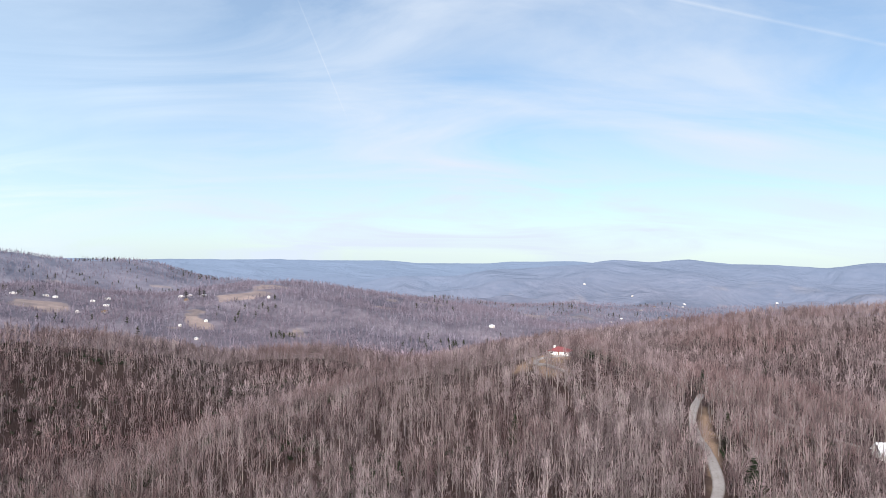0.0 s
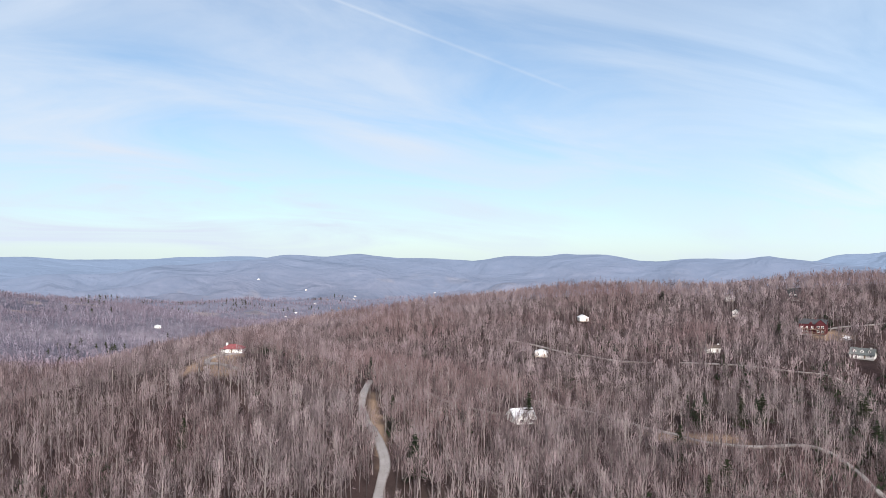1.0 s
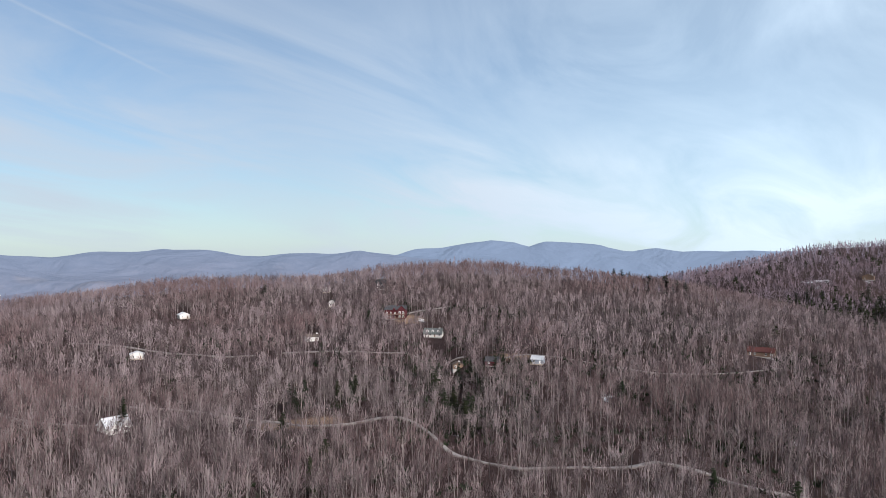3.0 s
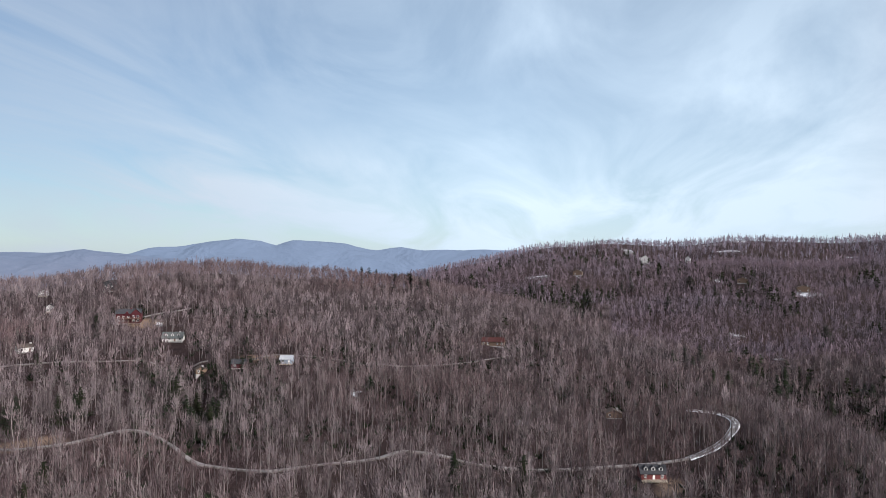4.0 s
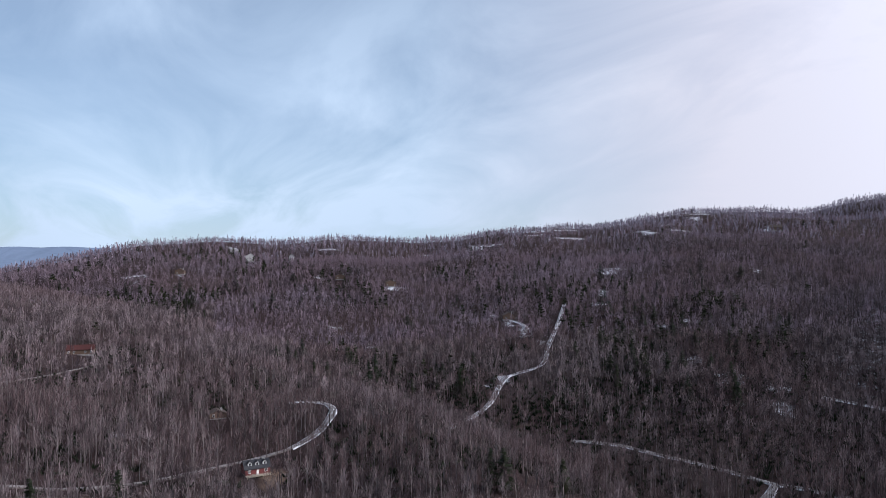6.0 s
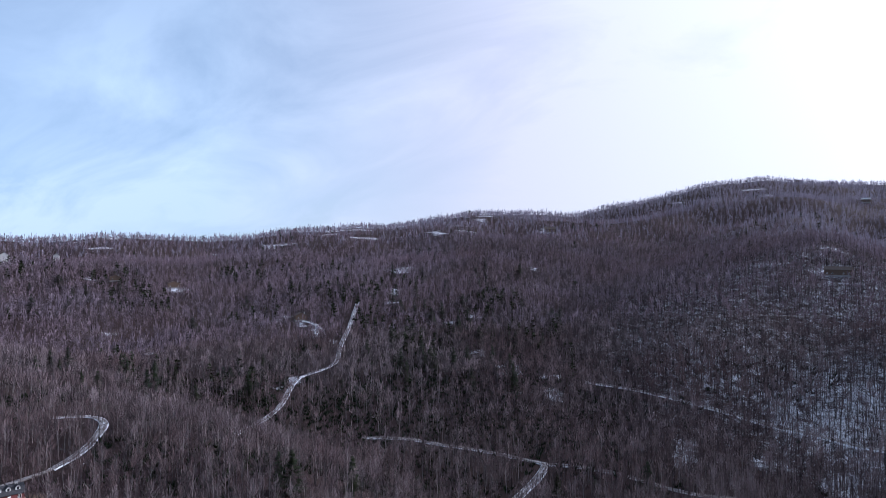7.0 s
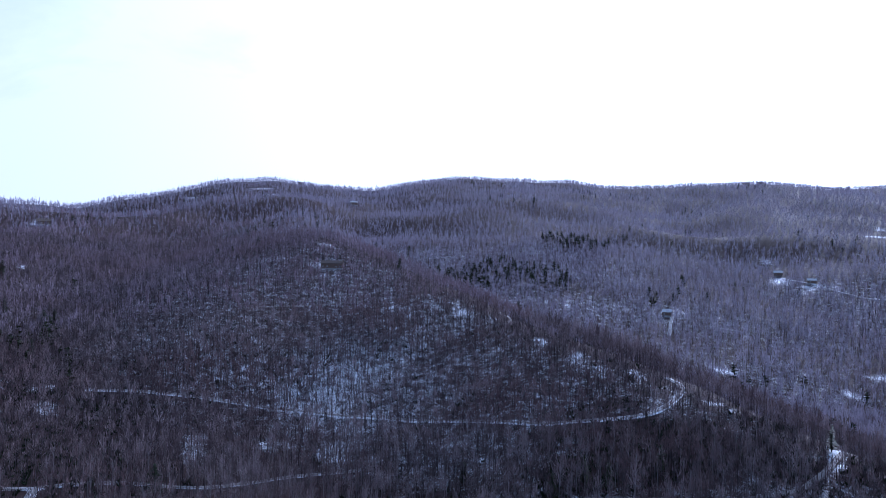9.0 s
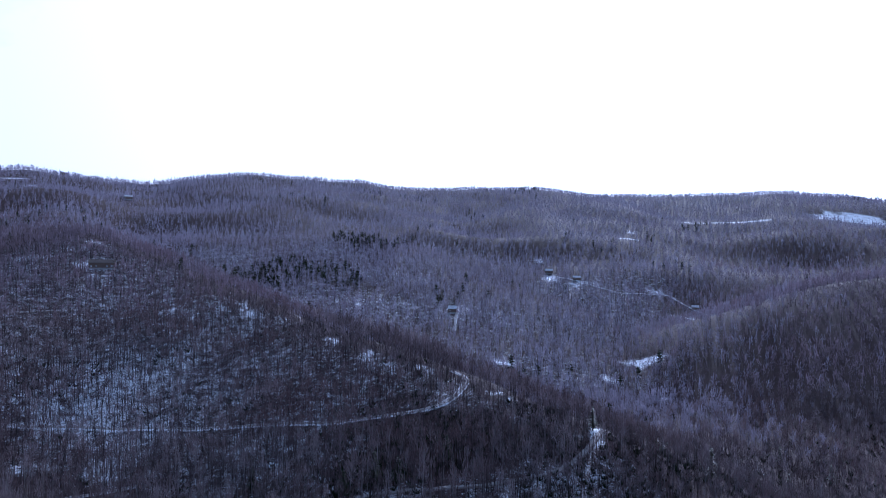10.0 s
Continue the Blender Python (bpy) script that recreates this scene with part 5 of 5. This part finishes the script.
def house(style, turn, dist, front, wide, deep, high, top):
    wall_key, roof_key, label = STYLE[style]
    wall, roof = WALLS[wall_key], ROOFS[roof_key]
    x, y = way_of(turn, dist)
    a = radians(-(turn + front))
    cx, cy = np.array([-wide, wide, wide, -wide, 0]) / 2, np.array([-deep, -deep, deep, deep, 0]) / 2
    ground = ground_z(x + cx * math.cos(a) - cy * math.sin(a), y + cx * math.sin(a) + cy * math.cos(a))
    base = float(ground[4]) + 0.25
    low = float(ground.min()) - base - 1.0
    top_ob = tagged(new("house"), label, "house")
    top_ob.matrix_world = Matrix.Translation((x, y, base)) @ Matrix.Rotation(a, 4, "Z")
    w2, d2 = wide / 2, deep / 2
    part("foundation", block(-w2 + 0.05, w2 - 0.05, -d2 + 0.05, d2 - 0.05, low, 0.0), WALLS["stone"], top_ob, "grey masonry foundation")
    bm = bmesh.new()
    across = style in ("white_gable", "white_tall", "black_box", "brown_cabin") and wide < 16
    if style == "red_hip":
        box(bm, -w2, w2, -d2, d2, 0, high)
    elif across:
        prism(bm, [(-w2, 0), (w2, 0), (w2, high), (0, high + top), (-w2, high)], -d2, d2)
    else:
        prism(bm, [(-d2, 0), (d2, 0), (d2, high), (0, high + top), (-d2, high)], -w2, w2)
        bm.transform(Matrix.Rotation(math.pi / 2, 4, "Z"))
    part("wall", bm, wall, top_ob)
    bm = bmesh.new()
    if style == "red_hip":
        hip_roof(bm, -w2, w2, -d2, d2, high, top)
    else:
        gable_roof(bm, -w2, w2, -d2, d2, high + 0.01, top, across=across)
    part("roof", bm, roof, top_ob)
    storeys = max(1, int(high / 2.9))
    count = max(2, int(wide / (3.2 if dist < 700 else 4.5)))
    for level in range(storeys):
        for k in range(count):
            wx = -w2 + wide * (k + 0.5) / count
            if level == 0 and k == count // 2:
                door = part("door", block(wx - 0.5, wx + 0.5, -d2 - 0.06, -d2 + 0.02, 0.02, 2.1), TRIM if wall_key in ("brick", "blue") else WALLS["brown"], top_ob)
                part("handle", block(wx + 0.34, wx + 0.42, -d2 - 0.14, -d2 - 0.06, 0.98, 1.08), WALLS["black"], door)
            else:
                window(top_ob, wx, -d2, 0.95 + 2.9 * level)
    if style in ("dormer_green", "brick_dormer"):
        for k in (-1, 0, 1):
            cx_, y0, z0 = k * wide * 0.3, -d2 * 0.72, high + top * 0.28
            bm = bmesh.new()
            prism(bm, [(cx_ - 0.85, z0), (cx_ + 0.85, z0), (cx_ + 0.85, z0 + 1.35), (cx_, z0 + 2.1), (cx_ - 0.85, z0 + 1.35)], y0, -0.3)
            dormer = part("dormer", bm, WALLS["white"], top_ob, "white dormer")
            bm = bmesh.new()
            gable_roof(bm, cx_ - 0.85, cx_ + 0.85, y0, -0.4, z0 + 1.36, 0.75, 0.2, 0.12, True)
            part("dormer_roof", bm, roof, dormer)
            part("pane", block(cx_ - 0.4, cx_ + 0.4, y0 - 0.04, y0 + 0.02, z0 + 0.35, z0 + 1.35), GLASS, dormer)
    if style in ("dark_red", "brick_dormer", "white_gable", "white_tall", "blue_grey") and dist < 900:
        floors = (0.0, 3.4) if style == "dark_red" else (0.0,)
        for z in floors:
            deck = part("deck", block(-w2, w2, -d2 - 2.6, -d2 - 0.1, z - 0.25, z), WALLS["brown"] if style == "dark_red" else DECK, top_ob, "weathered wooden deck")
            for k in range(int(wide / 1.5) + 1):
                px = -w2 + 0.08 + k * (wide - 0.16) / int(wide / 1.5)
                part("post", block(px - 0.06, px + 0.06, -d2 - 2.58, -d2 - 2.46, z, z + 1.0), WALLS["brown"] if style == "dark_red" else DECK, deck)
            part("rail", block(-w2, w2, -d2 - 2.6, -d2 - 2.44, z + 1.0, z + 1.1), WALLS["brown"] if style == "dark_red" else DECK, deck)
        for px in (-w2 + 0.3, -w2 / 3, w2 / 3, w2 - 0.3):
            part("support", block(px - 0.12, px + 0.12, -d2 - 2.5, -d2 - 2.26, low - 1.2, floors[-1] - 0.25), WALLS["brown"] if style == "dark_red" else DECK, top_ob)
    if style == "dark_red":
        bm = bmesh.new()
        prism(bm, [(w2 - 6.5, 0), (w2, 0), (w2, high + 0.4), (w2 - 3.25, high + 3.4), (w2 - 6.5, high + 0.4)], -d2 - 1.2, 0)
        part("gable_wing", bm, wall, top_ob)
        bm = bmesh.new()
        gable_roof(bm, w2 - 6.5, w2, -d2 - 1.2, 0, high + 0.41, 3.0, 0.5, 0.22, True)
        part("wing_roof", bm, roof, top_ob)
        for z in (1.0, 4.3):
            for px in (w2 - 4.8, w2 - 1.9):
                window(top_ob, px, -d2 - 1.2, z, 1.3, 1.6)
        bm = bmesh.new()
        prism(bm, [(-2.4, high - 0.2), (0.6, high - 0.2), (-0.9, high + 1.6)], -d2 - 0.9, -1)
        part("porch_gable", bm, wall, top_ob)
    if style == "grey_metal":
        for px, r in ((-2.8, 2.8), (2.4, 3.4)):
            bm = bmesh.new()
            prism(bm, [(px - 2.6, 0), (px + 2.6, 0), (px + 2.6, high - 0.3), (px, high + r - 0.6), (px - 2.6, high - 0.3)], -d2 - 2.2, 0)
            part("gable_wing", bm, wall, top_ob)
            bm = bmesh.new()
            gable_roof(bm, px - 2.6, px + 2.6, -d2 - 2.2, 0, high - 0.29, r - 0.3, 0.45, 0.2, True)
            part("wing_roof", bm, roof, top_ob)
            window(top_ob, px, -d2 - 2.2, 1.0, 1.4, 1.5)
    if style in ("dark_red", "tan_low", "red_hip", "brick_dormer", "dormer_green", "brown_cabin"):
        px = {"dark_red": w2 - 7.4, "tan_low": w2 - 1.0, "red_hip": -w2 + 2.5}.get(style, w2 - 2.2)
        bm = block(px - 0.55, px + 0.55, -0.5, 0.6, high * 0.5, high + top + 0.55)
        box(bm, px - 0.65, px + 0.65, -0.6, 0.7, high + top + 0.55, high + top + 0.7)
        part("chimney", bm, {"dark_red": WALLS["dark_red"], "tan_low": WALLS["white"], "red_hip": WALLS["white"]}.get(style, WALLS["stone"]), top_ob)
    return top_ob


for style, turn, dist, front, wide, deep, high, top in HOUSES:
    small = 0.7 if dist > 1900 and turn < 60 else 0.85 if dist > 1200 and turn > 320 else 0.75 if dist > 1000 and turn > 180 else 1.0
    house(style, turn, dist, front, wide * small, deep * small, high * small, top * small)


# ---- evergreens and single trees ----
def mesh_of(name, tris, material):
    me = bpy.data.meshes.new(name)
    fill(me, tris.reshape(-1, 3), np.arange(len(tris) * 3).reshape(-1, 3), [material], None)
    return me


def evergreen(seed, slim):
    """A conifer 16 m high: its stem, and whorls of drooping boughs made of small sprays."""
    rng = np.random.RandomState(seed)
    stem = tapered([np.array([0, 0, -0.6]), np.array([0.1, 0, 7]), np.array([0, 0.1, 16])], [0.26, 0.17, 0.0], 5)
    sprays = []
    for h in np.arange(1.6, 15.6, 0.62):
        reach = slim * (1 - (h / 16.2) ** 1.25) * 3.1 + 0.25
        for k in range(7):
            turn = rng.uniform(0, 2 * np.pi)
            long = reach * rng.uniform(0.6, 1.15)
            way_ = np.array([math.cos(turn), math.sin(turn), rng.uniform(-0.25, 0.22)])
            root = np.array([0, 0, h + rng.uniform(-0.3, 0.3)])
            across = np.array([-math.sin(turn), math.cos(turn), rng.uniform(-0.5, 0.5)])
            for s in (0.35, 0.7, 1.0):
                tip = root + way_ * long * s
                wide = 0.55 * (1.15 - s * 0.6) * rng.uniform(0.6, 1.3)
                back = root + way_ * long * max(0.0, s - 0.45)
                sprays.append([back - across * wide, back + across * wide + np.array([0, 0, 0.12]), tip])
    return stem, np.array(sprays)


EVERGREENS = []
for k in range(5):
    stem, sprays = evergreen(200 + k, (1.0, 1.25, 0.8, 1.1, 0.95)[k])
    EVERGREENS.append((mesh_of("trunk", stem, BARK), mesh_of("crown", sprays, NEEDLE)))


def grow(name, meshes, x, y, turn, tall, girth, label, category, group):
    top = tagged(new(name), label, category, group)
    top.matrix_world = Matrix.Translation((x, y, float(ground_z(x, y)))) @ Matrix.Rotation(turn, 4, "Z") @ Matrix.Diagonal((girth, girth, tall, 1))
    for part_name, me in zip(("trunk", "crown"), meshes):
        new(part_name, me).parent = top
    return top


SPOTS = [
    [(22.2, 306), (20.4, 429), (33.3, 350), (24.0, 249), (5.9, 315), (52.0, 537), (55.3, 412), (48.1, 449), (57.7, 414), (46.8, 370), (50.5, 372), (45.1, 321), (48.5, 291), (47.3, 262), (45.6, 368), (49.4, 366), (43.7, 689), (57.0, 404), (62.7, 443), (60.4, 412), (51.9, 531), (50.9, 376), (46.1, 362), (72.6, 374), (59.4, 418), (58.6, 345), (59.9, 350), (60.6, 340), (58.2, 360), (60.2, 366), (59.0, 378), (57.5, 385), (61.0, 380), (61.5, 395), (62.4, 408)],
    [(71.8, 806), (72.4, 800), (73.0, 792), (74.5, 750), (75.8, 728), (76.6, 716), (77.2, 708), (79.0, 1034), (81.2, 1010), (86.5, 827), (89.0, 847), (90.4, 837), (92.8, 960), (93.5, 979), (94.4, 956), (96.2, 966), (97.9, 995), (86.8, 720), (89.4, 932), (79.6, 269), (85.4, 276), (85.9, 956), (84.9, 913), (97.7, 572), (89.9, 855)],
    [(114.7, 285), (112.4, 503), (110.9, 553), (112.8, 561), (109.8, 534), (126.2, 678), (127.0, 699), (128.7, 730), (133.2, 601), (135.4, 595), (124.7, 639), (136.4, 661), (111.8, 503), (110.3, 534), (98.0, 1008), (90.2, 879), (86.6, 919), (123.6, 723), (107.3, 724), (111.7, 513), (115.8, 286), (111.0, 585), (120.6, 305)],
    [(136.7, 674), (136.0, 676), (137.2, 357), (140.3, 351), (144.2, 375), (195.0, 412), (197.8, 440), (198.5, 446), (199.7, 440), (200.4, 442), (183.6, 371), (203.8, 383), (208.2, 490), (208.9, 422), (211.5, 458), (168.3, 365), (179.8, 349), (177.9, 354), (175.5, 342), (340.9, 1560), (341.2, 1530), (339.9, 1545)],
]
rng = random.Random(12)
for group_name, spots in zip(("hillside evergreens", "ridge and cove evergreens", "hollow evergreens", "lower evergreens"), SPOTS):
    for turn, dist in spots:
        x, y = way_of(turn, dist)
        tall = rng.uniform(0.7, 1.0) if turn > 136 and dist < 620 else rng.uniform(0.9, 1.25) if dist < 620 else rng.uniform(1.05, 1.3)
        grow("evergreen", EVERGREENS[rng.randrange(5)], x, y, rng.uniform(0, 6.28), tall, tall * (rng.uniform(1.5, 2.1) if dist < 620 else rng.uniform(2.2, 2.9)), "dark green conifer standing among leafless hardwoods", "conifer", group_name)
for k in range(190):
    turn, dist = rng.uniform(84, 134), rng.uniform(480, 1080)
    x, y = way_of(turn, dist)
    if lattice(np.array([x]), np.array([y]), 110, 41)[0] < 0.12:
        continue
    tall = rng.uniform(1.1, 1.5)
    grow("evergreen", EVERGREENS[rng.randrange(5)], x, y, rng.uniform(0, 6.28), tall, tall * 1.7, "dark green conifer standing among leafless hardwoods", "conifer", "cove evergreens")

SINGLE = [(mesh_of("trunk", stem, BARK), mesh_of("crown", crown, TWIG)) for stem, crown in NEAR_SHAPES]
for k, pair in enumerate(SINGLE):
    for me in pair:
        me.attributes.new("tone", "FLOAT", "FACE").data.foreach_set("value", np.full(len(me.polygons), (k * 0.618) % 1, np.float32))
for k in single:
    x, y = near[0][k], near[1][k]
    tall = float(tree_size(np.array([x]), np.array([y]))[0]) * rng.uniform(0.78, 1.15)
    grow("bare_tree", SINGLE[rng.randrange(len(SINGLE))], x, y, rng.uniform(0, 6.28), tall, tall * rng.uniform(0.85, 1.15), "leafless grey hardwood with upright branches", "tree", "nearest hardwoods")
